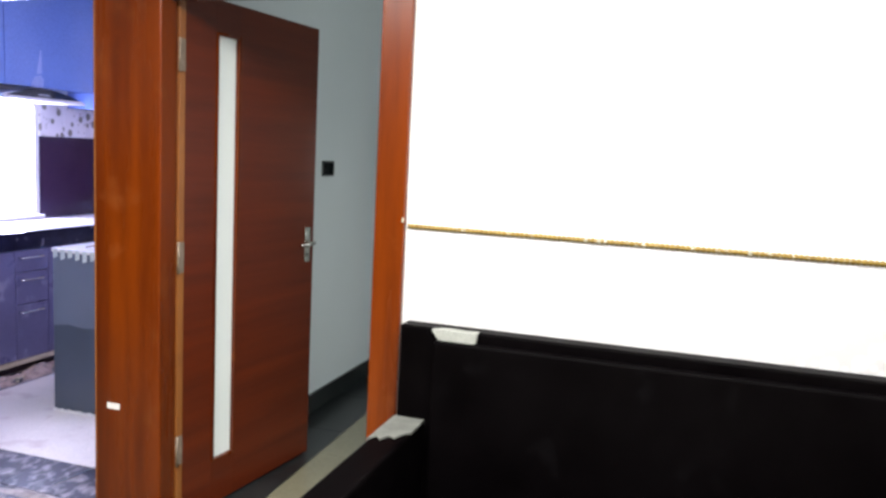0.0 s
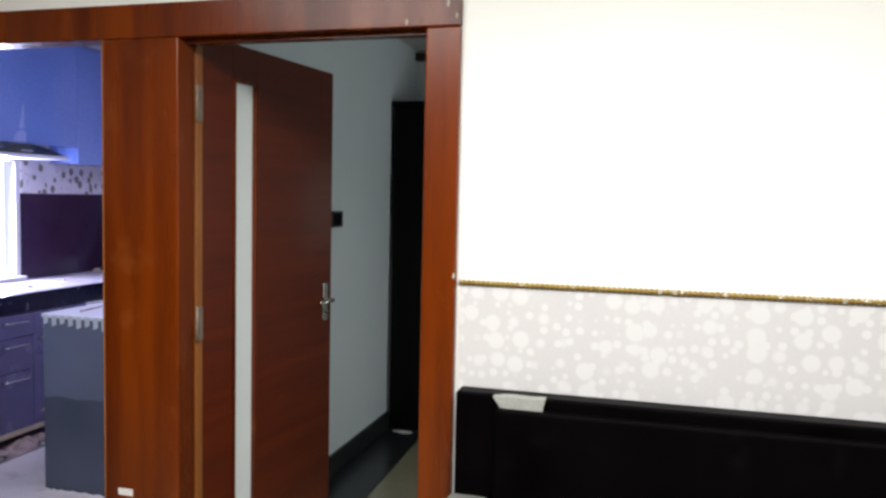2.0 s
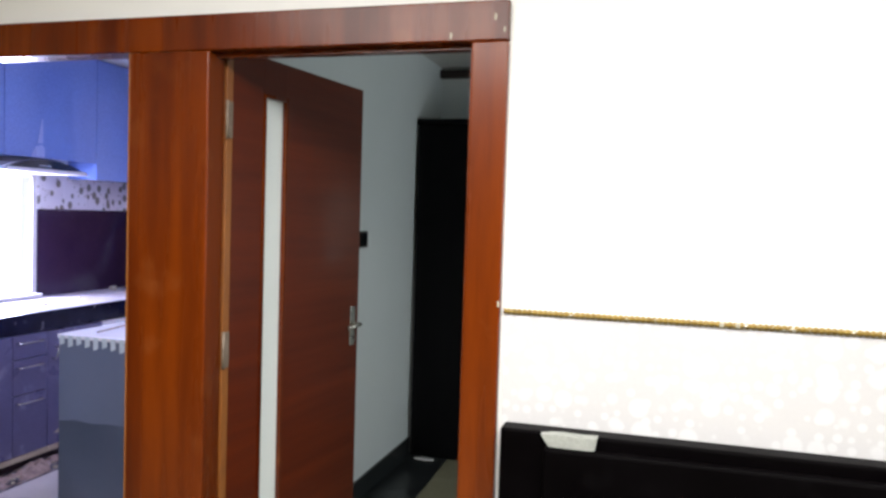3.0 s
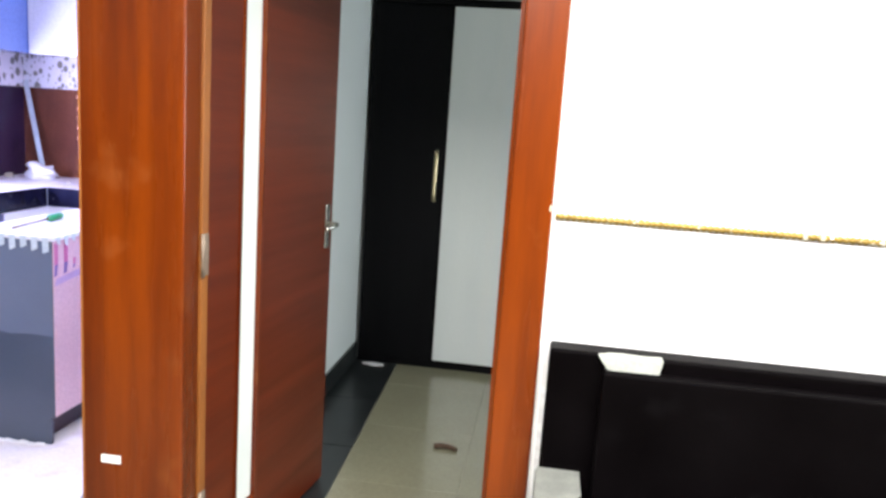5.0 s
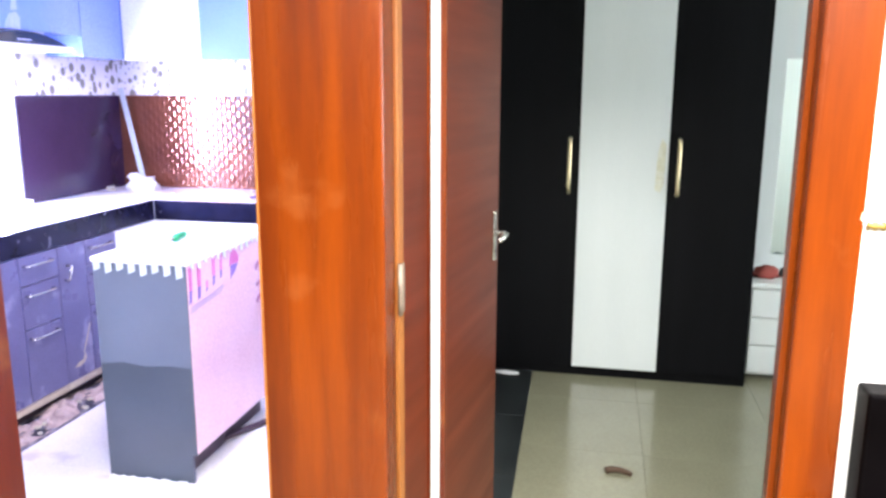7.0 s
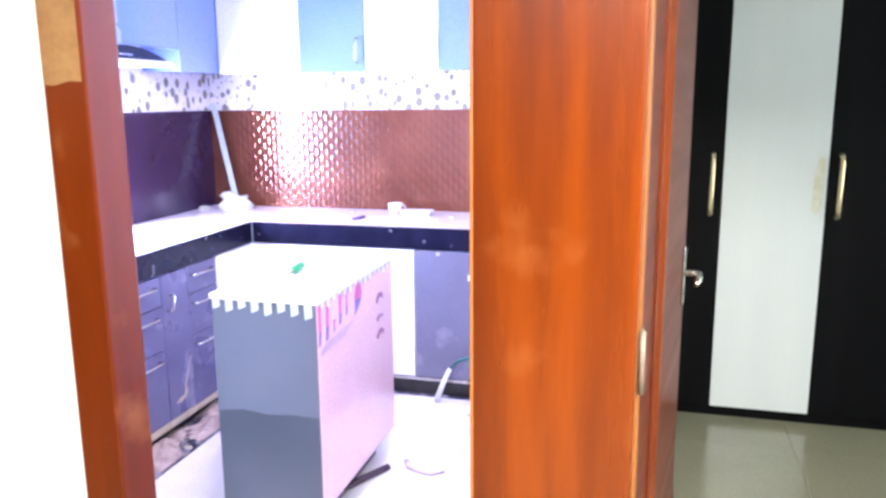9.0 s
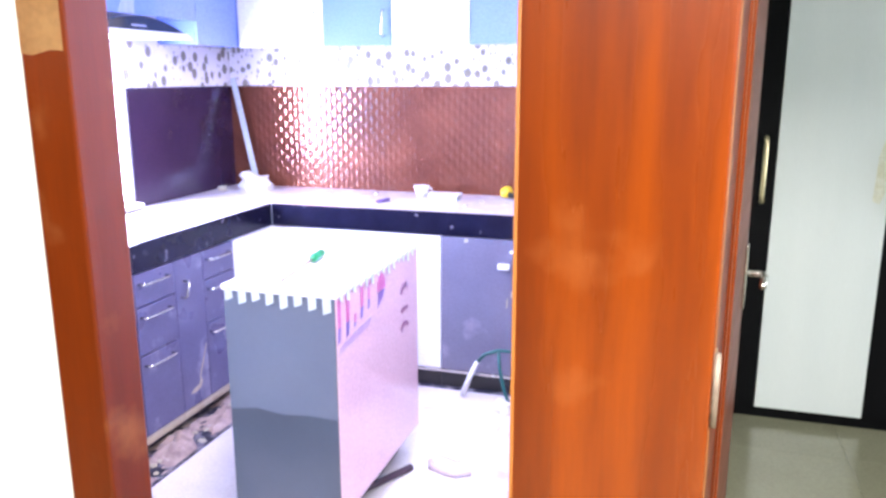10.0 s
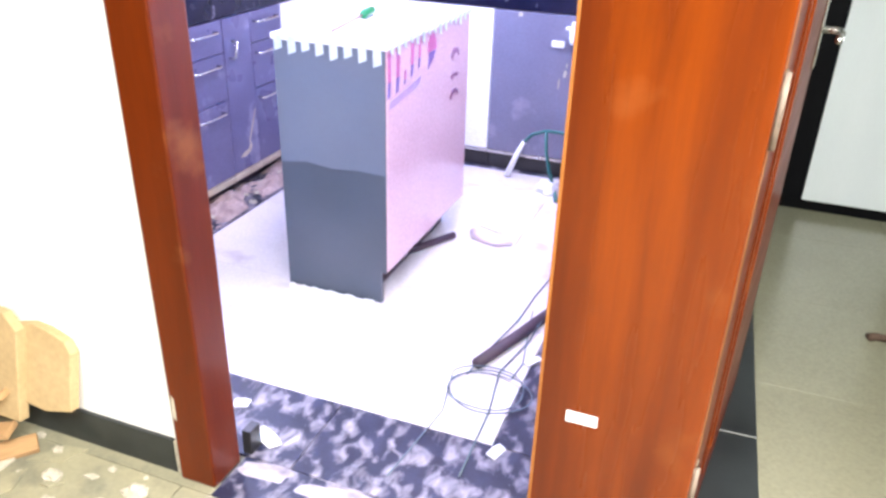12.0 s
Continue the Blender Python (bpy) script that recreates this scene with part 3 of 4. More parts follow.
for k in range(3):
    dr = part("drawer", boxes((DX0 + 0.01, DX1 - 0.01, DY - 0.018, DY - 0.001, 0.05 + k * 0.158, 0.2 + k * 0.158), bevel=0.003), WHITE_LAM, dresser)
    part("handle", tube([(-1.62, DY - 0.018, 0.12 + k * 0.158), (-1.61, DY - 0.04, 0.12 + k * 0.158), (-1.5, DY - 0.04, 0.12 + k * 0.158), (-1.49, DY - 0.018, 0.12 + k * 0.158)], 0.005), CHROME, dr)
part("top", boxes((DX0 - 0.005, DX1 + 0.005, DY - 0.025, 7.46, 0.53, 0.555), bevel=0.003), WHITE_LAM, dresser)
mf = part("mirror_frame", boxes((DX0, DX0 + 0.16, 7.42, 7.46, 0.56, 2.3), (DX1 - 0.03, DX1, 7.42, 7.46, 0.56, 2.3), (DX0 + 0.16, DX1 - 0.03, 7.42, 7.46, 0.56, 0.64), (DX0 + 0.16, DX1 - 0.03, 7.42, 7.46, 1.75, 2.3)), WHITE_LAM, dresser, "white mirror surround")
mirror = bpy.data.materials.new("mirror_glass")
mirror.use_nodes = True
mirror.node_tree.nodes["Principled BSDF"].inputs["Metallic"].default_value = 1.0
mirror.node_tree.nodes["Principled BSDF"].inputs["Roughness"].default_value = 0.03
mirror.node_tree.nodes["Principled BSDF"].inputs["Base Color"].default_value = (0.85, 0.92, 0.88, 1)
part("mirror", boxes((DX0 + 0.16, DX1 - 0.03, 7.435, 7.44, 0.64, 1.75)), mirror, mf, "clear mirror")
solid("folded_cloth", lump(-1.74, 7.2, 0.555, 0.07, 0.06, 0.045, 4, 0.3), RED_PRINT, "crumpled dark red cloth on the dresser", "cloth", smooth=True)
solid("pouch", lump(-1.6, 7.25, 0.555, 0.06, 0.05, 0.04, 9, 0.3), CYLINDER, "small grey pouch on the dresser", "pouch", smooth=True)
solid("bark_piece", tube([(-2.59, 5.79, 0.008), (-2.565, 5.80, 0.012), (-2.53, 5.80, 0.012), (-2.5, 5.785, 0.013), (-2.485, 5.775, 0.01)], 0.016, 8, 0.01), BROWN, "curled brown scrap lying on the beige tiles", "scrap", smooth=True)
solid("paper_scrap", prism([(-3.2, 6.86), (-3.13, 6.84), (-3.07, 6.86), (-3.08, 6.885), (-3.15, 6.9), (-3.21, 6.88)], "z", 0.001, 0.006), WHITE_PLASTIC, "small white scrap by the wardrobe foot", "scrap")

# ---- living room ----
trim = holder("gold_trim", "twisted gold rope trim along the wall", "trim", kind="structure")
bm = bmesh.new()
n, sides, length = 1500, 8, 3.7
rings = []
for i in range(n + 1):
    x = -2.147 + length * i / n
    ring = []
    for k in range(sides):
        a = k * math.tau / sides
        r = 0.0075 + 0.002 * math.cos(2 * a - x * 420)
        ring.append(bm.verts.new((x, FACE - 0.008 + r * math.cos(a) * 0.8, 1.304 + r * math.sin(a))))
    rings.append(ring)
for a, b in zip(rings, rings[1:]):
    for k in range(sides):
        bm.faces.new((a[k], a[(k + 1) % sides], b[(k + 1) % sides], b[k]))
bmesh.ops.recalc_face_normals(bm, faces=bm.faces[:])
part("rope", bm, GOLD_ROPE, trim, smooth=True)
for x in (-1.56, -1.52, -1.08):
    part("worn_spot", boxes((x, x + 0.012, FACE - 0.017, FACE - 0.001, 1.297, 1.312), bevel=0.003), PLASTER, trim, "bare pale patch where the gilt is gone")

sofa = holder("sofa", "black leatherette sofa with torn corners against the wall", "sofa")
rounded(part("back_frame", boxes((-2.132, -0.2, 4.285, 4.362, 0.1, 0.985)), BLACK_LEATHER, sofa), 0.008, 3)
rounded(part("back_cushion", boxes((-2.003, -0.36, 4.243, 4.285, 0.42, 0.952)), SCUFFED_LEATHER, sofa), 0.009, 3)
for ax in (-2.14, -0.31):
    rounded(part("arm", boxes((ax, ax + 0.11, 3.52, 4.285, 0.02, 0.668)), BLACK_LEATHER, sofa), 0.012, 3)
rounded(part("seat", boxes((-2.03, -0.31, 3.55, 4.243, 0.2, 0.42)), BLACK_LEATHER, sofa), 0.03, 4)
rounded(part("base", boxes((-2.03, -0.31, 3.6, 4.285, 0.03, 0.2)), BLACK_LEATHER, sofa), 0.006)
part("torn_patch", prism([(-2.014, 0.984), (-1.955, 0.987), (-1.9, 0.985), (-1.862, 0.987), (-1.866, 0.964), (-1.868, 0.953), (-1.905, 0.951), (-1.97, 0.951), (-1.992, 0.953), (-2.003, 0.968)], "y", 4.262, 4.3), FOAM, sofa, "torn patch with white foam")
part("torn_patch", prism([(-2.138, 4.286), (-2.032, 4.286), (-2.031, 4.16), (-2.05, 4.13), (-2.062, 4.09), (-2.085, 4.1), (-2.1, 4.06), (-2.12, 4.085), (-2.139, 4.05)], "z", 0.664, 0.672), GREY_FOAM, sofa, "torn arm top with white foam")
part("torn_patch", prism([(4.05, 0.665), (4.28, 0.668), (4.28, 0.6), (4.2, 0.62), (4.12, 0.64)], "x", -2.1425, -2.138), GREY_FOAM, sofa, "torn arm side with white foam")

solid("skirting_end", boxes((PL0 - 0.022, PL0 - 0.006, FACE - 0.011, FACE, 0, 0.102), bevel=0.002), PLASTER, "pale cut end of the granite skirting", "skirting", "structure")
solid("baseboard", boxes((LIV_X0, PL0 - 0.0225, FACE - 0.012, FACE, 0, 0.105), bevel=0.002), SKIRT, "black granite skirting on the white wall", "skirting", "structure")


def board(name, label, outline, thick, m, material):
    ob = solid(name, prism(outline, "y", 0, thick, 0.003), material, label, "board")
    ob.matrix_world = m
    return ob


board("foam_board", "tan board offcut leaning against the white wall", [(0, 0), (0.16, -0.02), (0.245, 0.0), (0.25, 0.16), (0.23, 0.19), (0.17, 0.21), (0.12, 0.215), (0.02, 0.19)], 0.03, Matrix.Translation((-4.845, 4.30, 0.155)) @ Matrix.Rotation(radians(-12), 4, "X"), CARD)
board("foam_board", "larger tan board leaning against the white wall", [(0, 0), (0.2, 0), (0.21, 0.26), (0.17, 0.3), (0.05, 0.31), (-0.1, 0.3), (-0.1, 0)], 0.03, Matrix.Translation((-4.95, 4.268, 0.1)) @ Matrix.Rotation(radians(-10), 4, "X"), CARD)
for k, (x, y, z, ln, rz, ry) in enumerate(((-4.88, 4.255, 0.105, 0.26, 12, -38), (-4.9, 4.2, 0.055, 0.3, 20, -12), (-4.83, 4.15, 0.02, 0.2, -30, 0), (-4.97, 4.12, 0.02, 0.24, 70, 0), (-4.78, 4.25, 0.015, 0.12, 50, 0))):
    ob = solid("broken_plank", boxes((-ln / 2, ln / 2, -0.028, 0.028, -0.009, 0.009), bevel=0.003), SPLINTER, "splintered pale offcut of wood on the floor", "offcut", group="offcuts in the corner")
    ob.matrix_world = pose(x, y, z, 4 * k, ry, rz)
for k, (x, y, r) in enumerate(((-4.385, 4.255, 0.026), (-4.68, 4.3, 0.014), (-4.62, 4.22, 0.02), (-4.77, 4.33, 0.012), (-4.5, 4.3, 0.009), (-4.45, 4.2, 0.011), (-4.56, 4.15, 0.018), (-4.3, 4.2, 0.012), (-4.4, 4.31, 0.006), (-4.71, 4.2, 0.008), (-4.2, 4.3, 0.01), (-4.07, 4.34, 0.008))):
    solid("plaster_lump", lump(x, y, 0.0, r * 1.2, r, r * 0.6, k + 1, 0.5), PLASTER, "broken pale lump of plaster on the floor", "rubble", group="rubble on the floor")

# ---- kitchen ----
CT, CB, CF, TOE = 0.925, 0.81, 0.81, 0.095
FX, FY = -5.27, 6.84      # cabinet fronts of the left and back runs
worktop = holder("worktop", "worktop coloured pale for dust and glare, with deep black granite edge", "worktop")
part("top", boxes((KX0, FX - 0.02, 4.6, KY1, CB, CT), (FX - 0.02, -3.88, FY + 0.02, KY1, CB, CT)), COUNTER, worktop)
part("edge_strip", boxes((FX - 0.02, FX, 4.6, FY, CB, CT), bevel=0.002), GRANITE, worktop, "black granite edge")
part("edge_strip", boxes((-3.88, -3.862, FY, KY1, CB, CT), bevel=0.002), GRANITE, worktop, "black granite edge")
part("edge_strip", boxes((FX - 0.001, -3.88, FY, FY + 0.02, CB, CT), bevel=0.002), GRANITE, worktop, "black granite edge")
part("joint", boxes((FX - 0.003, FX + 0.002, FY - 0.004, FY + 0.001, CB + 0.002, CT - 0.002)), TAPE, worktop, "pale joint at the inner corner")


def bow_handle(parent, p, q, out):
    """A thin bow handle from p to q that stands out along out."""
    p, q, out = Vector(p), Vector(q), Vector(out)
    d = (q - p) * 0.06
    return part("handle", tube([p, p + out * 0.8, p + d + out, q - d + out, q + out * 0.8, q], 0.0055, 8), CHROME, parent, "steel bow handle", True)


def base_unit(side, lo, hi, fronts, label, material=GREY_LAM):
    """One floor cabinet on the left run (side 'l') or the back run ('b') with its fronts: (z0, z1, handle) rows."""
    unit = holder("base_cabinet", label, "cabinet", "kitchen base cabinets")
    def span(a, b, front, back, z0, z1):
        return (back, front, a, b, z0, z1) if side == "l" else (a, b, front, back, z0, z1)
    wall = KX0 + 0.02 if side == "l" else KY1 - 0.02
    sgn = -1 if side == "l" else 1
    f = FX if side == "l" else FY
    part("body", boxes(span(lo + 0.001, hi - 0.001, f + sgn * 0.02, wall, TOE, CB - 0.003)), material, unit)
    part("plinth", boxes(span(lo + 0.001, hi - 0.001, f + sgn * (0.07 if side == "l" else 0.012), f + sgn * 0.09, 0.0, TOE - 0.001)), DARK_PIPE if side == "l" else BLACK_PLASTIC, unit)
    low = 0.03 if side == "l" else 0.014
    part("bottom_rail", boxes(span(lo + 0.001, hi - 0.001, f - sgn * 0.004, f + sgn * 0.02, TOE - low, TOE)), PALE_RAIL if side == "l" else CHROME, unit, "pale raw board under the fronts" if side == "l" else "thin steel rail under the fronts")
    for z0, z1, handle in fronts:
        fr_ = rounded(part("drawer_front" if handle == "h" else "cabinet_door", boxes(span(lo + 0.0025, hi - 0.0025, f, f + sgn * 0.018, z0 + 0.0025, z1 - 0.0025)), material, unit), 0.002)
        if handle == "h":
            a, b, z = lo + (hi - lo) * 0.1, hi - (hi - lo) * 0.22, z1 - 0.046
            if side == "l":
                bow_handle(fr_, (f, a, z), (f, b, z), (0.03, 0, 0))
            else:
                bow_handle(fr_, (a, f, z), (b, f, z), (0, -0.03, 0))
        elif handle:
            y = lo + 0.05 if handle == "n" else hi - 0.05
            if side == "l":
                bow_handle(fr_, (f, y + 0.012, z1 - 0.105), (f, y - 0.012, z1 - 0.175), (0.03, 0, 0))
            else:
                bow_handle(fr_, (y, f, z1 - 0.06), (y, f, z1 - 0.2), (0, -0.03, 0))
    return unit


drawers = [(TOE, 0.33, "h"), (0.33, 0.5, "h"), (0.5, 0.66, "h"), (0.66, 0.806, "h")]
three = [(TOE, 0.455, "h"), (0.455, 0.664, "h"), (0.664, 0.806, "h")]
base_unit("l", 4.62, 5.3, [(TOE, 0.806, "f")], "grey-violet gloss base cabinet with one door")
base_unit("l", 5.3, 5.72, [(TOE, 0.806, "n")], "grey-violet gloss base cabinet with one door")
base_unit("l", 5.72, 5.98, three, "grey-violet gloss drawer cabinet with dusty fronts")
narrow = base_unit("l", 5.98, 6.19, [(TOE, 0.806, "n")], "narrow grey-violet base cabinet with a dusty door")
base_unit("l", 6.19, 6.45, three, "grey-violet gloss drawer cabinet with dusty fronts")
for pts in ([(6.172, 0.362), (6.18, 0.366), (6.138, 0.27), (6.112, 0.218), (6.107, 0.222), (6.13, 0.275)], [(6.03, 0.165), (6.06, 0.182), (6.1, 0.188), (6.118, 0.222), (6.127, 0.195), (6.11, 0.17), (6.07, 0.16)]):
    part("scuff", prism(pts, "x", FX - 0.0005, FX + 0.0012), PALE_RAIL, narrow, "pale scrape across the door")
base_unit("l", 6.45, 6.8395, [(TOE, 0.806, "")], "plain white gloss corner cabinet", WHITE_GLOSS)
corner = base_unit("b", FX + 0.0006, -4.72, [(TOE, 0.806, "")], "plain white gloss base cabinet", WHITE_GLOSS)
part("corner_strip", boxes((FX - 0.004, FX + 0.007, FY - 0.007, FY + 0.004, TOE + 0.004, CB - 0.004), bevel=0.001), WHITE_GLOSS, corner)
base_unit("b", -4.72, -4.318, [(TOE, 0.806, "")], "plain white gloss base cabinet", WHITE_GLOSS)
end_unit = base_unit("b", -4.318, -3.885, [(TOE, 0.806, "")], "base cabinet coloured greyer away from the window light, scuffed plain door", SCUFFED_OFF_WINDOW)
for px, pz, w, h in ((-3.945, 0.53, 0.016, 0.02), (-3.94, 0.57, 0.008, 0.012), (-3.972, 0.48, 0.008, 0.03), (-4.185, 0.79, 0.022, 0.012)):
    part("splash", prism([(px - w / 2, pz - h), (px + w * 0.4, pz - h * 0.7), (px + w / 2, pz + h * 0.6), (px - w * 0.1, pz + h), (px - w / 2, pz + h * 0.3)], "y", FY - 0.0015, FY + 0.0005), PLASTER, end_unit, "dried white splash")


def wall_unit(side, lo, hi, z0, z1, material, label):
    unit = holder("wall_cabinet", label, "cabinet", "kitchen wall cabinets")
    f = -5.63 if side == "l" else 7.19
    sgn = -1 if side == "l" else 1
    def span(a, b, front, back, c, d):
        return (back, front, a, b, c, d) if side == "l" else (a, b, front, back, c, d)
    wall = KX0 + 0.002 if side == "l" else KY1 - 0.002
    part("body", boxes(span(lo + 0.001, hi - 0.001, f + sgn * 0.02, wall, z0 + 0.003, z1)), material, unit)
    d = rounded(part("cabinet_door", boxes(span(lo + 0.002, hi - 0.002, f, f + sgn * 0.018, z0, z1)), material, unit), 0.002)
    y = hi - 0.045
    if side == "b":
        bow_handle(d, (y, f, z0 + 0.05), (y, f, z0 + 0.18), (0, -0.028, 0))
    return unit


hood_left = wall_unit("l", 5.2, 6.0, 1.87, 2.61, BLUE_LAM, "blue gloss wall cabinet above the cooker hood")
hood_right = wall_unit("l", 6.0, 6.8, 1.87, 2.61, BLUE_LAM, "blue gloss wall cabinet above the cooker hood")
wall_unit("l", 6.8, 7.188, 1.755, 2.61, BLUE_LAM, "blue gloss corner wall cabinet")
# Two shapes over the hood paint a reflection; the left streak is a scratch.
for unit, pts in ((hood_right, [(6.21, 1.875), (6.32, 1.872), (6.325, 1.93), (6.3, 1.958), (6.25, 1.945), (6.225, 1.91)]), (hood_right, [(6.262, 1.962), (6.31, 1.968), (6.306, 2.12), (6.298, 2.13)]), (hood_left, [(5.81, 2.26), (5.825, 2.268), (5.893, 2.15), (5.88, 2.14), (5.845, 2.19)])):
    part("smudge", prism(pts, "x", -5.6305, -5.6292), REFLECTION_SCRATCH, unit, "pale reflection and scratch marks painted on the blue gloss")
cols = (-5.628, -5.10, -4.70, -4.27, -3.89)
for k, (a, b) in enumerate(zip(cols, cols[1:])):
    wall_unit("b", a, b, 1.752, 2.61, WHITE_GLOSS if k % 2 == 0 else BLUE_LAM, "white gloss wall cabinet" if k % 2 == 0 else "blue gloss wall cabinet")
tagged(solid("filler_panel", boxes((KX0 + 0.002, -5.632, 7.192, KY1 - 0.002, 1.757, 2.61)), BLUE_LAM, "blue filler between the wall cabinets", "panel"), kind="structure")
tall = holder("side_cabinet", "tall white cabinet hung on the side wall", "cabinet")
rounded(part("body", boxes((-3.66, KX1 - 0.002, 5.97, 6.42, 0.967, 2.45)), WHITE_GLOSS, tall), 0.003)
rounded(part("cabinet_door", boxes((-3.68, -3.662, 5.972, 6.418, 0.967, 2.45)), WHITE_GLOSS, tall), 0.003)

# cooker hood
hood = holder("cooker_hood", "white cooker hood with a curved black glass visor", "cooker hood")
arc = [(5.93 + 0.68 * k / 16, 1.80 + 0.05 * math.sin(math.pi * k / 16) ** 0.8) for k in range(17)]
part("body", prism([(5.93, 1.772), (6.61, 1.772)] + [(y, z - 0.002) for y, z in arc[::-1]], "x", KX0 + 0.01, -5.57, 0.003), WHITE_PLASTIC, hood)
part("visor", prism([(5.96, 1.797), (6.58, 1.797)] + [(5.96 + 0.62 * k / 12, 1.80 + 0.06 * math.sin(math.pi * k / 12) ** 0.9) for k in range(12, -1, -1)], "x", -5.57, -5.555, 0.002), BLACK_GLASS, hood, "curved black glass visor")
part("lip", prism([(5.92, 1.772), (6.63, 1.772), (6.6, 1.796), (5.95, 1.796)], "x", -5.575, -5.545, 0.003), WHITE_PLASTIC, hood)
part("button_strip", boxes((-5.5555, -5.5535, 6.2, 6.3, 1.812, 1.82)), CHROME, hood)

# splashbacks
solid("splashback", boxes((KX0, KX0 + 0.01, WY1 + 0.02, KY1, CT, 1.535)), SPLASH, "dark brown-violet gloss tiled splashback", "splashback", "structure")
nx, nz = 420, 120
gx, gz = np.linspace(-5.87, KX1, nx), np.linspace(CT, 1.535, nz)
u, v = np.meshgrid(gx, gz)
column = np.floor((u + 6) / 0.034)
su = ((u + 6) / 0.034) % 1.0 - 0.5
sv = ((v - CT) / 0.07 + 0.5 * (column % 2)) % 1.0 - 0.5
dome = np.clip(1 - (su / 0.33) ** 2 - (sv / 0.38) ** 2, 0, 1) ** 0.6
yy = KY1 - 0.010 - 0.0013 * dome
verts = np.stack([u, yy, v], -1).reshape(-1, 3).tolist()
faces = [(j * nx + i, j * nx + i + 1, (j + 1) * nx + i + 1, (j + 1) * nx + i) for j in range(nz - 1) for i in range(nx - 1)]
me = bpy.data.meshes.new("splashback_embossed")
me.from_pydata(verts, [], faces)
me.materials.append(SPLASH_EMB)
me.shade_smooth()
tagged(new("splashback_embossed", me), "copper-brown splashback with rows of raised oval bosses", "splashback", kind="structure")
for k in range(4):
    a, b = WY1 + 0.02 + k * 0.2375, WY1 + 0.02 + (k + 1) * 0.2375 - 0.002
    solid("border_tile", boxes((KX0, KX0 + 0.012, a, b, 1.537, 1.765), bevel=0.0015), PEBBLE_SIDE, "white border tile with grey pebble print", "tile", "structure")
for k in range(8):
    a, b = -5.866 + k * 0.308, -5.866 + (k + 1) * 0.308 - 0.002
    solid("border_tile", boxes((a, b, KY1 - 0.012, KY1, 1.537, 1.765), bevel=0.0015), PEBBLE, "white border tile with grey pebble print", "tile", "structure")

# island
isl = holder("kitchen_island", "slate and pale pink island cabinet with taped edges", "cabinet")
IX0, IX1, IY0, IY1, IT = -4.60, -4.195, 5.34, 6.12, 0.925
rounded(part("front_panel", prism([(IX0, 0.0), (IX1 - 0.026, 0.0), (IX1 - 0.026, 0.125), (IX1 - 0.004, 0.125), (IX1 - 0.004, IT - 0.02), (IX0, IT - 0.02)], "y", IY0, IY0 + 0.018), ISLAND_GREY, isl, "dark slate end panel"), 0.002)
part("protective_film", prism([(IX0 + 0.001, 0.485), (-4.5, 0.5), (-4.4, 0.488), (-4.3, 0.497), (IX1 - 0.006, 0.493), (IX1 - 0.006, IT - 0.022), (IX0 + 0.001, IT - 0.022)], "y", IY0 - 0.0012, IY0 - 0.0002), ISLAND_FILM, isl, "paler film over the upper half")
part("body", boxes((IX0, IX1 - 0.03, IY0 + 0.018, IY1, 0.125, IT - 0.02)), ISLAND_GREY, isl)
rounded(part("side_panel", boxes((IX1 - 0.022, IX1, IY0 + 0.003, IY1, 0.13, IT - 0.02)), ISLAND_PINK, isl, "pale pink gloss side panel"), 0.002)
part("plinth", boxes((IX0 + 0.02, IX1 - 0.085, IY0 + 0.018, IY1 - 0.03, 0.0, 0.125)), DARK_PIPE, isl)
rounded(part("top", boxes((IX0 - 0.006, IX1 + 0.004, IY0 - 0.006, IY1 + 0.006, IT - 0.02, IT)), WHITE_GLOSS, isl, "white glossy top"), 0.003)
for k in range(8):
    a = IX0 + 0.008 + k * 0.0505
    dz = 0.052 + 0.008 * math.sin(k * 2.1) + 0.0016 * k
    part("tape_strip", prism([(a, IT - 0.004), (a + 0.029, IT - 0.004), (a + 0.03, IT - dz + 0.008), (a + 0.002, IT - dz - 0.003)], "y", IY0 - 0.0085, IY0 - 0.0065), TAPE, isl, "strip of white tape folded over the edge")
for k in range(15):
    a = IY0 + 0.02 + k * 0.052
    dz = 0.04 + 0.01 * math.sin(k * 1.7)
    part("tape_strip", prism([(a, IT - 0.004), (a + 0.022, IT - 0.004), (a + 0.022, IT - dz), (a + 0.001, IT - dz + 0.01)], "x", IX1 + 0.0045, IX1 + 0.0062), TAPE, isl, "strip of white tape folded over the edge")
for y, w, z0, z1 in ((5.345, 0.026, 0.752, 0.895), (5.41, 0.03, 0.756, 0.895), (5.475, 0.018, 0.77, 0.815), (5.53, 0.026, 0.782, 0.895), (5.595, 0.02, 0.798, 0.895)):
    cut = z0 + (z1 - z0) * 0.36
    part("print_bar", prism([(y + 0.004, cut), (y + w, cut), (y + w + 0.002, z1), (y + 0.003, z1)], "x", IX1, IX1 + 0.0012), MAGENTA, isl, "faded magenta print stroke")
    part("print_bar", prism([(y, z0), (y + w * 0.7, z0 + 0.004), (y + w, cut), (y + 0.004, cut)], "x", IX1, IX1 + 0.0012), VIOLET, isl, "faded violet print stroke")
part("print_band", prism([(5.346, 0.712), (5.6, 0.738), (5.628, 0.76), (5.615, 0.77), (5.36, 0.742)], "x", IX1, IX1 + 0.001), PALE_PRINT, isl, "faded violet print band")
disc = [(5.722 + 0.042 * math.cos(a * math.tau / 20), 0.835 + 0.06 * math.sin(a * math.tau / 20)) for a in range(20)]
part("print_disc", prism([p for p in disc if p[1] >= 0.832], "x", IX1, IX1 + 0.0012), MAGENTA, isl, "faded magenta half disc")
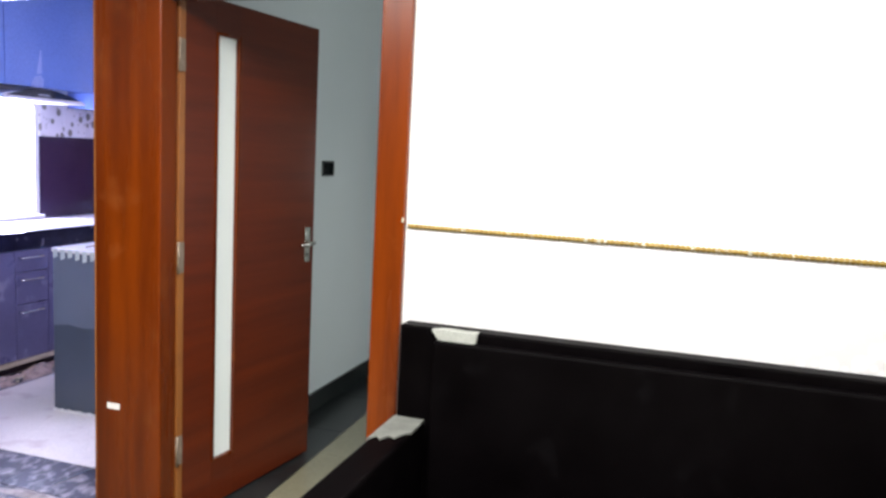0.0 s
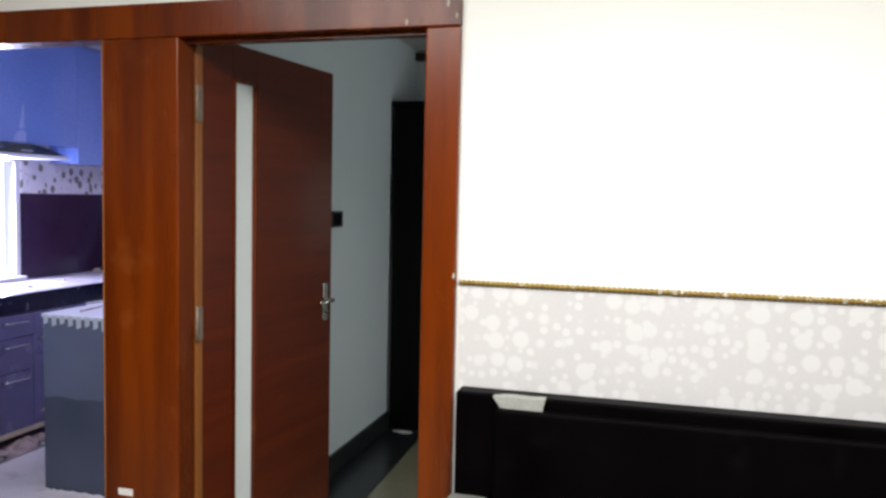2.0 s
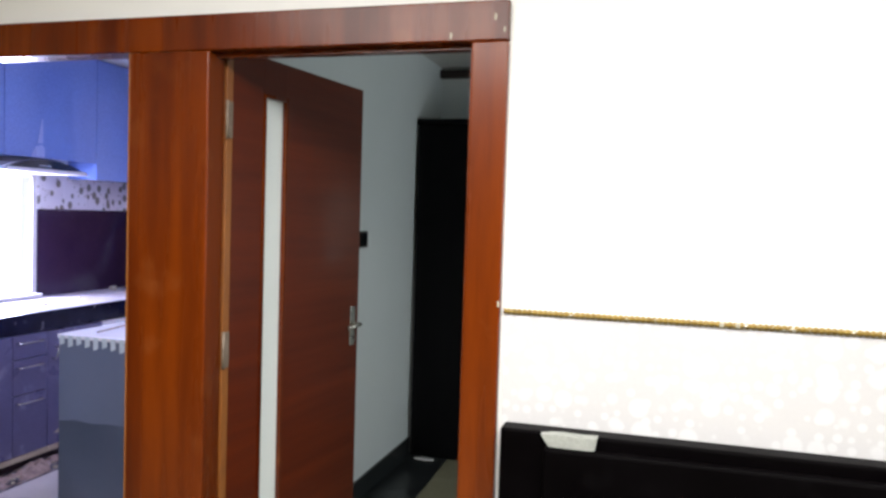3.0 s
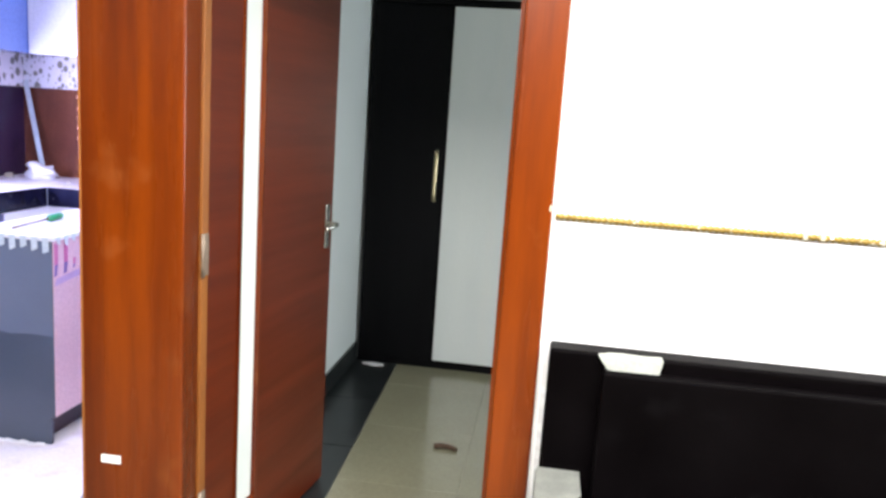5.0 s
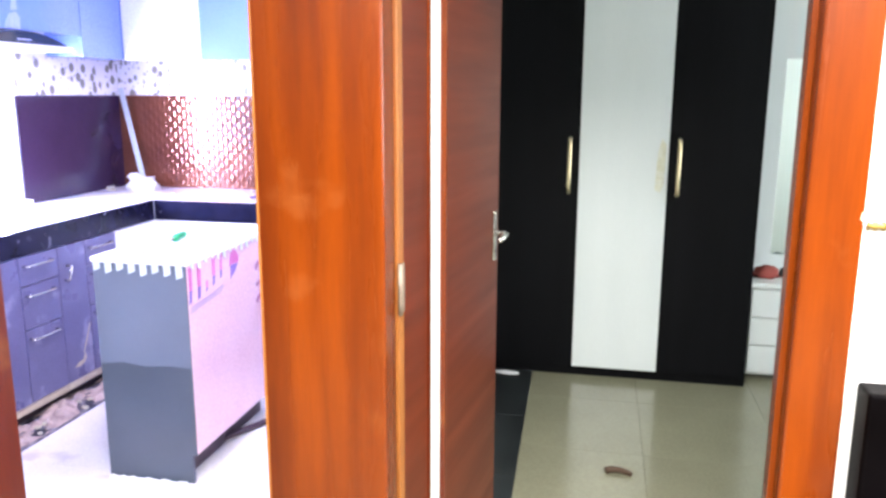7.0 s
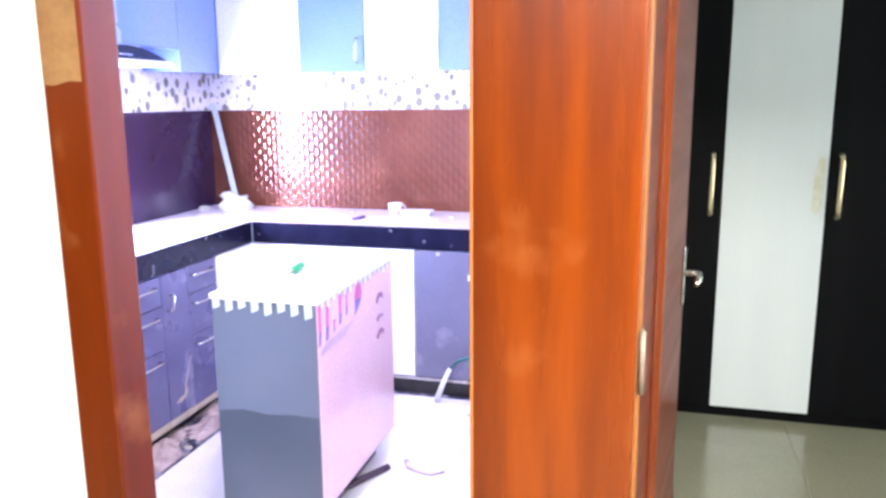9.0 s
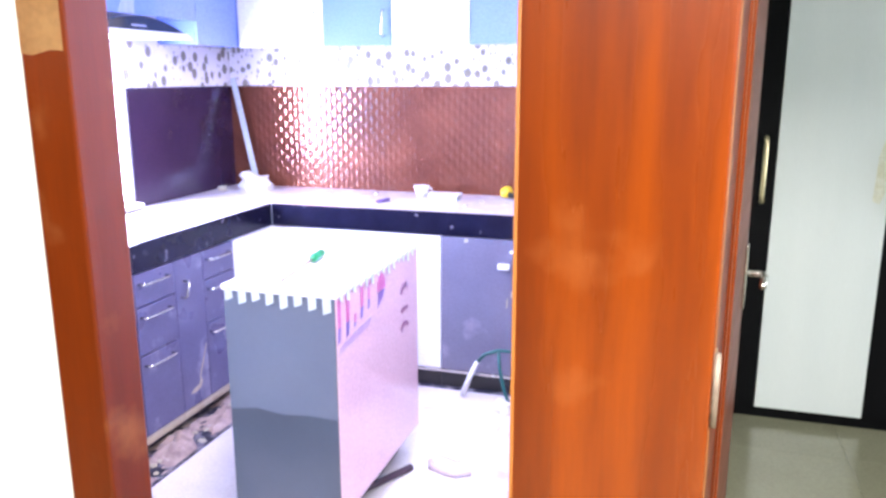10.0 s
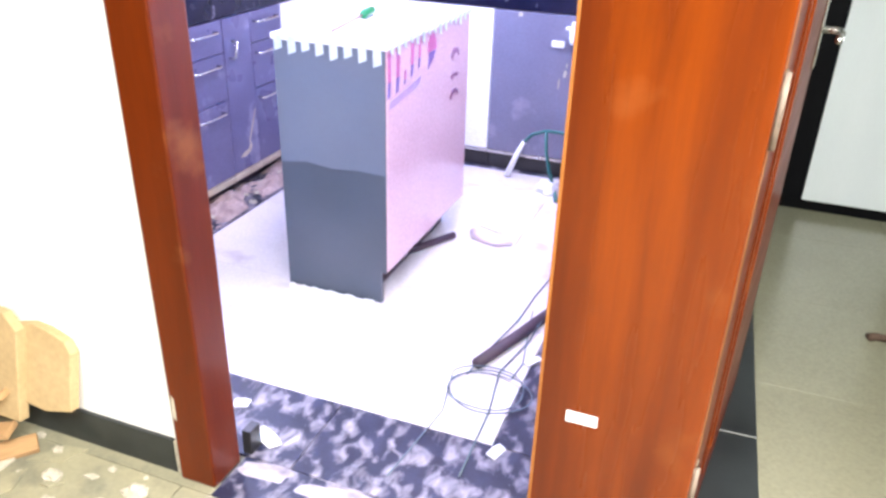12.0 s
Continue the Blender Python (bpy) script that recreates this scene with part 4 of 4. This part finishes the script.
part("print_disc", prism([(5.69, 0.832), (5.688, 0.8), (5.684, 0.776), (5.7, 0.785), (5.735, 0.805), (5.757, 0.832)], "x", IX1, IX1 + 0.0012), VIOLET, isl, "faded violet half disc")
for z, h in ((0.765, 0.035), (0.69, 0.014), (0.61, 0.032)):
    outer = [(5.965 + 0.045 * math.cos(radians(a)), z + h * math.sin(radians(a))) for a in range(20, 181, 16)]
    inner = [(5.97 + 0.03 * math.cos(radians(a)), z - 0.012 + h * 0.75 * math.sin(radians(a))) for a in range(180, 19, -16)]
    part("print_arc", prism(outer + inner, "x", IX1, IX1 + 0.0012), DARK_PRINT, isl, "faded mauve crescent print")
driver = holder("screwdriver", "green-handled screwdriver lying on the island top", "tool")
hd = lathe([(0.006, 0), (0.014, 0.005), (0.0175, 0.025), (0.0155, 0.06), (0.0175, 0.1), (0.01, 0.125)], 0, 0, 12)
part("handle", hd, GREEN, driver, "bright green plastic handle", True)
part("shaft", tube([(0, 0, 0.122), (0, 0, 0.42)], 0.0045, 8), DULL_STEEL, driver, "thin steel shaft", True)
driver.matrix_world = Matrix.Translation((-4.456, 5.785, IT + 0.018)) @ Matrix.Rotation(radians(278), 4, "Z") @ Matrix.Rotation(radians(90), 4, "Y")

# things on the worktop
solid("white_bag", lump(-5.63, 7.3, CT, 0.1, 0.07, 0.06, 3, 0.7), WHITE_PLASTIC, "crumpled white plastic bag in the worktop corner", "bag", smooth=True)
solid("plaster_lump", lump(-5.8, 7.2, CT, 0.03, 0.025, 0.022, 8, 0.4), PLASTER, "pale lump on the worktop", "rubble", group="rubble on the worktop")
ob = solid("metal_strip", boxes((-0.018, 0.018, -0.004, 0.004, 0, 0.68), bevel=0.0015), TAPE, "pale edging strip leaning in the kitchen corner", "strip")
ob.matrix_world = Matrix.Translation((-5.66, 7.37, CT)) @ Matrix.Rotation(radians(-14), 4, "Y") @ Matrix.Rotation(radians(-4), 4, "X")
cup = holder("white_cup", "small white cup on the worktop", "cup")
part("bowl", lathe([(0.028, CT), (0.036, CT + 0.02), (0.045, CT + 0.06), (0.041, CT + 0.06), (0.03, CT + 0.01)], -4.585, 7.33, 20), WHITE_PLASTIC, cup, smooth=True)
part("handle", tube([(-4.54, 7.33, CT + 0.05), (-4.525, 7.33, CT + 0.045), (-4.52, 7.33, CT + 0.03), (-4.545, 7.33, CT + 0.018)], 0.005), WHITE_PLASTIC, cup, smooth=True)
tray = holder("small_box", "pale flat box lying on the worktop", "box")
part("base", boxes((-4.5, -4.34, 7.2, 7.3, CT, CT + 0.022), bevel=0.003), TAPE, tray)
part("lid", boxes((-4.505, -4.335, 7.195, 7.305, CT + 0.022, CT + 0.034), bevel=0.003), WHITE_PLASTIC, tray)
drill = holder("power_tool", "yellow and black hand tool on the worktop", "tool")
part("body", lump(-4.1, 7.37, CT + 0.01, 0.035, 0.03, 0.04, 6, 0.2), YELLOW, drill, "yellow plastic housing", True)
part("nose", tube([(-4.08, 7.35, CT + 0.025), (-3.95, 7.3, CT + 0.02)], 0.016, 10, 0.009), BLACK_PLASTIC, drill, "black nose", True)
part("grip", boxes((-4.0, -3.92, 7.28, 7.34, CT, CT + 0.03), bevel=0.006), YELLOW, drill)
solid("marker", tube([(-4.735, 7.02, CT + 0.009), (-4.72, 7.06, CT + 0.009), (-4.7, 7.11, CT + 0.009)], 0.009, 8), VIOLET, "blue-violet marker pen on the worktop", "pen", smooth=True)
bottle = holder("bottle", "white bottle with a blue label by the window", "bottle")
part("body", lathe([(0.035, CT), (0.04, CT + 0.01), (0.04, CT + 0.15), (0.03, CT + 0.19), (0.014, CT + 0.21), (0.014, CT + 0.235)], -5.78, 5.97, 20), WHITE_PLASTIC, bottle, smooth=True)
part("label_band", lathe([(0.0405, CT + 0.05), (0.041, CT + 0.052), (0.041, CT + 0.098), (0.0405, CT + 0.1)], -5.78, 5.97, 20), VIOLET, bottle, "blue label", True)
part("cap", lathe([(0.016, CT + 0.232), (0.016, CT + 0.255), (0.012, CT + 0.258)], -5.78, 5.97, 16), WHITE_PLASTIC, bottle)
for k, (x, y) in enumerate(((-5.3, 7.1), (-5.1, 7.2), (-4.95, 7.0), (-4.25, 7.05), (-5.6, 6.6), (-5.5, 6.2), (-4.85, 7.3), (-4.2, 7.2))):
    solid("plaster_lump", lump(x, y, CT, 0.012 + 0.004 * (k % 3), 0.01, 0.008, k + 20, 0.5), PLASTER, "pale crumb of plaster on the worktop", "rubble", group="rubble on the worktop")

# corner by the side wall: gas cylinder, pipe and hose
gas = holder("gas_cylinder", "grey-green gas cylinder under the side cabinet", "gas cylinder")
part("tank", lathe([(0.10, 0.09), (0.14, 0.12), (0.15, 0.2), (0.15, 0.55), (0.13, 0.63), (0.06, 0.68)], -3.62, 6.6, 28), CYLINDER, gas, smooth=True)
part("foot_ring", lathe([(0.12, 0.0), (0.12, 0.09), (0.115, 0.1)], -3.62, 6.6, 28), BLACK_PLASTIC, gas)
part("collar", lathe([(0.08, 0.66), (0.085, 0.68), (0.085, 0.76), (0.08, 0.765)], -3.62, 6.6, 24), CYLINDER, gas, smooth=True)
part("valve", lathe([(0.02, 0.68), (0.022, 0.74), (0.012, 0.75)], -3.62, 6.6, 12), BRASS, gas)
pipe = holder("supply_pipe", "white pipe stub with a tap on the cabinet end", "pipe")
part("run", tube([(-3.9, 6.815, 0.71), (-3.78, 6.8, 0.712), (-3.68, 6.8, 0.70), (-3.5, 6.82, 0.70), (-3.402, 6.83, 0.70)], 0.012, 10), CORD, pipe, smooth=True)
part("tap", lathe([(0.012, 0.68), (0.017, 0.7), (0.019, 0.74), (0.012, 0.755), (0.012, 0.775), (0.008, 0.782)], -3.918, 6.812, 12), WHITE_PLASTIC, pipe, smooth=True)
part("tap_lever", boxes((-3.955, -3.885, 6.8, 6.822, 0.744, 0.758), bevel=0.004), WHITE_PLASTIC, pipe)
part("tap", boxes((-4.02, -3.96, 6.822, 6.8365, 0.655, 0.685), bevel=0.003), WHITE_PLASTIC, pipe)
hose = holder("hose", "teal rubber hose with a pale nozzle on the floor", "hose")
part("tube", tube([(-4.09, 6.72, 0.205), (-4.05, 6.71, 0.25), (-3.98, 6.7, 0.28), (-3.9, 6.69, 0.285), (-3.82, 6.68, 0.25), (-3.77, 6.66, 0.16), (-3.76, 6.6, 0.05), (-3.78, 6.5, 0.012), (-3.76, 6.38, 0.012), (-3.66, 6.3, 0.012)], 0.009, 8), TEAL, hose, smooth=True)
part("tube", tube([(-3.98, 6.7, 0.28), (-3.97, 6.69, 0.18), (-3.94, 6.67, 0.08), (-3.9, 6.64, 0.012), (-3.86, 6.5, 0.012)], 0.009, 8), TEAL, hose, smooth=True)
part("nozzle", tube([(-4.09, 6.72, 0.205), (-4.13, 6.725, 0.12), (-4.17, 6.73, 0.012)], 0.011, 8, 0.016), WHITE_PLASTIC, hose, "pale nozzle", True)
solid("white_bag", lump(-3.93, 6.62, 0.0, 0.05, 0.04, 0.04, 12, 0.6), WHITE_PLASTIC, "crumpled white plastic bag on the kitchen floor", "bag", smooth=True)

# loose things on the kitchen floor
for k in range(22):
    yy_, xx_ = 5.35 + 0.062 * k + 0.02 * math.sin(k * 5.1), -5.2 + 0.05 * math.sin(k * 3.7)
    solid("plaster_lump", lump(xx_, yy_, 0.0, 0.01 + 0.012 * math.sin(k * 2.3) ** 2, 0.009 + 0.008 * math.sin(k * 4.7) ** 2, 0.006, k + 40, 0.5), PLASTER, "dusty rubble crumb along the cabinet plinth", "rubble", group="rubble along the plinth")
solid("metal_pipe", tube([(-3.775, 5.095, 0.02), (-3.69, 5.33, 0.02), (-3.6, 5.6, 0.02)], 0.019, 10), DARK_PIPE, "dark pipe lying on the kitchen floor", "pipe", smooth=True)
solid("metal_pipe", tube([(-4.32, 5.67, 0.016), (-4.25, 5.8, 0.016), (-4.17, 5.95, 0.016)], 0.015, 10), DARK_PIPE, "dark pipe lying beside the island", "pipe", smooth=True)
loop = [(-3.70 + 0.005 * k, 5.5 - 0.03 * k, 0.006) for k in range(12)] + [(-3.70 + 0.12 * math.cos(a * 0.2 + 1.2) * (1 + 0.12 * math.sin(a * 0.3)), 4.98 + 0.1 * math.sin(a * 0.2 + 1.2), 0.006 + 0.0004 * a) for a in range(72)]
loop += [(-3.79 - 0.006 * k, 4.9 - 0.05 * k, 0.008) for k in range(1, 8)]
solid("plastic_wrap", tube([(-4.11, 6.03, 0.012), (-4.09, 5.985, 0.014), (-4.04, 5.962, 0.012), (-3.98, 5.945, 0.014), (-3.925, 5.985, 0.012)], 0.013, 8, 0.009), WRAP, "twist of pale mauve plastic wrap on the kitchen floor", "plastic wrap", smooth=True)
solid("cable", tube(loop, 0.0022, 6), CORD, "thin looped cable on the kitchen floor", "cable", smooth=True)
for k, (x, y, w, d, a) in enumerate(((-4.2, 4.56, 0.1, 0.045, -25), (-4.35, 4.66, 0.05, 0.04, 20), (-3.62, 5.2, 0.07, 0.03, 60), (-4.05, 6.1, 0.11, 0.025, -20), (-3.85, 5.55, 0.07, 0.02, 10), (-3.6, 4.75, 0.06, 0.035, 70))):
    ob = solid("paper_scrap", prism([(-w / 2, -d / 2), (w * 0.4, -d * 0.45), (w / 2, d * 0.3), (w * 0.1, d / 2), (-w * 0.45, d * 0.4)], "z", 0.0015, 0.006), WHITE_PLASTIC, "pale torn scrap lying on the kitchen floor", "scrap", group="scraps on the floor")
    ob.matrix_world = pose(x, y, 0, 0, 0, a)
nu, nv = 26, 150
verts = []
for j in range(nv):
    for i in range(nu):
        x, y = -5.33 + 0.2 * i / (nu - 1), 5.25 + 1.35 * j / (nv - 1)
        h = 0.045 * (noise.fractal(Vector((x * 9, y * 6, 0.3)), 1.0, 2.0, 4) + 0.3) + 0.012 * noise.noise(Vector((x * 40, y * 40, 2)))
        verts.append((x, y, max(-0.004, h * (1 - abs(2 * i / (nu - 1) - 1) ** 4))))
me = bpy.data.meshes.new("plaster_rubble")
me.from_pydata(verts, [], [(j * nu + i, j * nu + i + 1, (j + 1) * nu + i + 1, (j + 1) * nu + i) for j in range(nv - 1) for i in range(nu - 1)])
me.materials.append(RUBBLE)
tagged(new("plaster_rubble", me), "strip of pinkish plaster dust along the plinth", "rubble", kind="stuff")
for k in range(9):
    solid("plaster_lump", lump(-4.58 + 0.04 * k + 0.01 * math.sin(k * 7), 5.325 + 0.006 * math.sin(k * 3.3), 0.0, 0.014 + 0.008 * math.sin(k * 2.9) ** 2, 0.01, 0.007, k + 80, 0.5), WHITE_PLASTIC, "white crumb along the island foot", "rubble", group="crumbs at the island foot")
for pts in ([(-3.76, 6.6, 0.006), (-3.72, 6.4, 0.006), (-3.69, 6.1, 0.006), (-3.693, 5.83, 0.006), (-3.72, 5.6, 0.006), (-3.73, 5.42, 0.006), (-3.77, 5.2, 0.006), (-3.79, 5.05, 0.006)], [(-3.74, 6.5, 0.006), (-3.68, 6.2, 0.006), (-3.67, 5.9, 0.006), (-3.688, 5.7, 0.006), (-3.64, 5.5, 0.045), (-3.66, 5.3, 0.006), (-3.7, 5.1, 0.006), (-3.67, 4.9, 0.006), (-3.66, 4.62, 0.006)]):
    solid("cable", tube(pts, 0.003, 6), CORD, "thin cord trailing along the kitchen floor", "cable", group="cords on the kitchen floor", smooth=True)
for k, (x, y, r, a) in enumerate(((-4.67, 4.29, 0.075, 30), (-4.78, 4.21, 0.06, 100), (-4.6, 4.2, 0.03, 200), (-4.53, 4.26, 0.022, 10), (-4.72, 4.13, 0.09, 70), (-4.45, 4.12, 0.05, 150), (-4.85, 4.1, 0.08, 240), (-4.56, 4.07, 0.04, 300))):
    ob = solid("tile_shard", prism([(-r, -0.2 * r), (0.3 * r, -0.45 * r), (r, 0.1 * r), (0.1 * r, 0.4 * r)], "z", 0.0005, 0.007, 0.001), PLASTER if k % 2 else LIVING_TILE, "broken pale tile shard on the floor", "shard", group="shards on the floor")
    ob.matrix_world = pose(x, y, 0, 0, 0, a)
nu, nv = 90, 10
verts = []
for j in range(nv):
    for i in range(nu):
        x, y = PL1 + 0.005 + (PM0 - PL1 - 0.01) * i / (nu - 1), 4.405 + 0.075 * j / (nv - 1)
        edge = 1 - abs(2 * j / (nv - 1) - 1) ** 2
        verts.append((x, y + 0.012 * noise.noise(Vector((x * 14, 3, 1))), -0.002 + 0.009 * edge * (0.5 + 1.1 * noise.noise(Vector((x * 11, y * 25, 4))))))
me = bpy.data.meshes.new("plaster_dust")
me.from_pydata(verts, [], [(j * nu + i, j * nu + i + 1, (j + 1) * nu + i + 1, (j + 1) * nu + i) for j in range(nv - 1) for i in range(nu - 1)])
me.materials.append(FLOOR_DUST)
tagged(new("plaster_dust", me), "ridge of pale plaster dust along the threshold", "rubble", kind="stuff")
solid("threshold_block", boxes((-4.228, -4.2, 4.487, 4.535, 0.0, 0.075), bevel=0.003), BLACK_PLASTIC, "small dark block against the timber post", "block")

# lamps out of view: assumed wide living panel, added kitchen lamp
for x0, x1, y0, y1, words in ((-3.6, -0.1, 1.8, 3.3, "assumed wide white light panel under the ceiling, out of view"), (-4.29, -3.71, 5.31, 5.89, "added flat white square ceiling lamp, out of view")):
    panel_lamp = holder("assumed_ceiling_lamp", words, "lamp")
    part("housing", boxes((x0 - 0.03, x1 + 0.03, y0 - 0.03, y1 + 0.03, CEILING - 0.03, CEILING), bevel=0.004), WHITE_PLASTIC, panel_lamp)
    part("diffuser", boxes((x0, x1, y0, y1, CEILING - 0.038, CEILING - 0.0305)), LAMP_WHITE, panel_lamp)


# ---- floor tiles, piece by piece ----
def tile_field(name, x0, x1, y0, y1, step_x, step_y, material, label, gap=0.003, at=(0.0, 0.0)):
    """Tiles laid from one corner; cut ones at the far edges. Alike tiles share a mesh."""
    field = holder(name, label, "floor", kind="structure")
    shapes = {}
    ys = y0 - at[1]
    while ys < y1 - 0.01:
        xs = x0 - at[0]
        while xs < x1 - 0.01:
            a, b, c, d = max(xs, x0), min(xs + step_x, x1), max(ys, y0), min(ys + step_y, y1)
            key = (round(b - a, 3), round(d - c, 3))
            if key not in shapes:
                shapes[key] = mesh_of("tile", boxes((0, b - a - gap, 0, d - c - gap, -0.01, 0.0), bevel=0.0012, seg=1), material)
            t_ = new("tile", shapes[key])
            t_.location = (a + gap / 2, c + gap / 2, 0)
            t_.parent = field
            xs += step_x
        ys += step_y
    return field


BX = BX0
tile_field("floor_bedroom", BX, BX1, BACK, KY1, 0.6, 0.6, BEIGE_TILE, "glossy beige tiled bedroom floor", 0.0004, (0.36, 0.3))
edge_strip = tile_field("floor_bedroom_border", -0.33, 0.0, -2.47, 0.5, 0.33, 0.6, DARK_TILE, "black marble border of the bedroom floor")
edge_strip.matrix_world = Matrix.Translation((-3.0, 6.96, 0.002)) @ Matrix.Rotation(radians(2.0), 4, "Z")
tile_field("floor_kitchen", -5.11, -3.62, 4.775, 6.81, 0.6, 0.6, WHITE_TILE, "pale dusty tiled kitchen floor", 0.0012)
for x0, x1, y0, y1 in ((-5.88, -3.40, BACK, 4.775), (-5.88, -5.11, 4.775, KY1), (-5.11, -3.40, 6.81, KY1), (-3.62, -3.40, 4.775, 6.81)):
    tile_field("floor_kitchen_border", x0, x1, y0, y1, 0.6, 0.6, DUSTY_TILE, "dusty black marble border of the kitchen floor")
tile_field("threshold", PL1, PM0, F0 - 0.02, BACK, 0.82, 0.3, DUSTY_TILE, "dusty black marble threshold")
tile_field("threshold", PM1, PR0, F0 - 0.02, BACK, 0.84, 0.3, DARK_TILE, "black marble threshold")
tile_field("floor_living", LIV_X0, LIV_X1, LIV_Y0, F0 - 0.02, 0.6, 0.6, LIVING_TILE, "worn dusty tiled living room floor", 0.003, (0.2, 0.1))
for x0, x1 in ((LIV_X0, PL1), (PM0, PM1), (PR0, LIV_X1)):
    solid("floor_strip", boxes((x0, x1, F0 - 0.02, FACE, -0.011, -0.0005)), LIVING_TILE, "narrow cut tile strip along the wall", "floor", "structure")
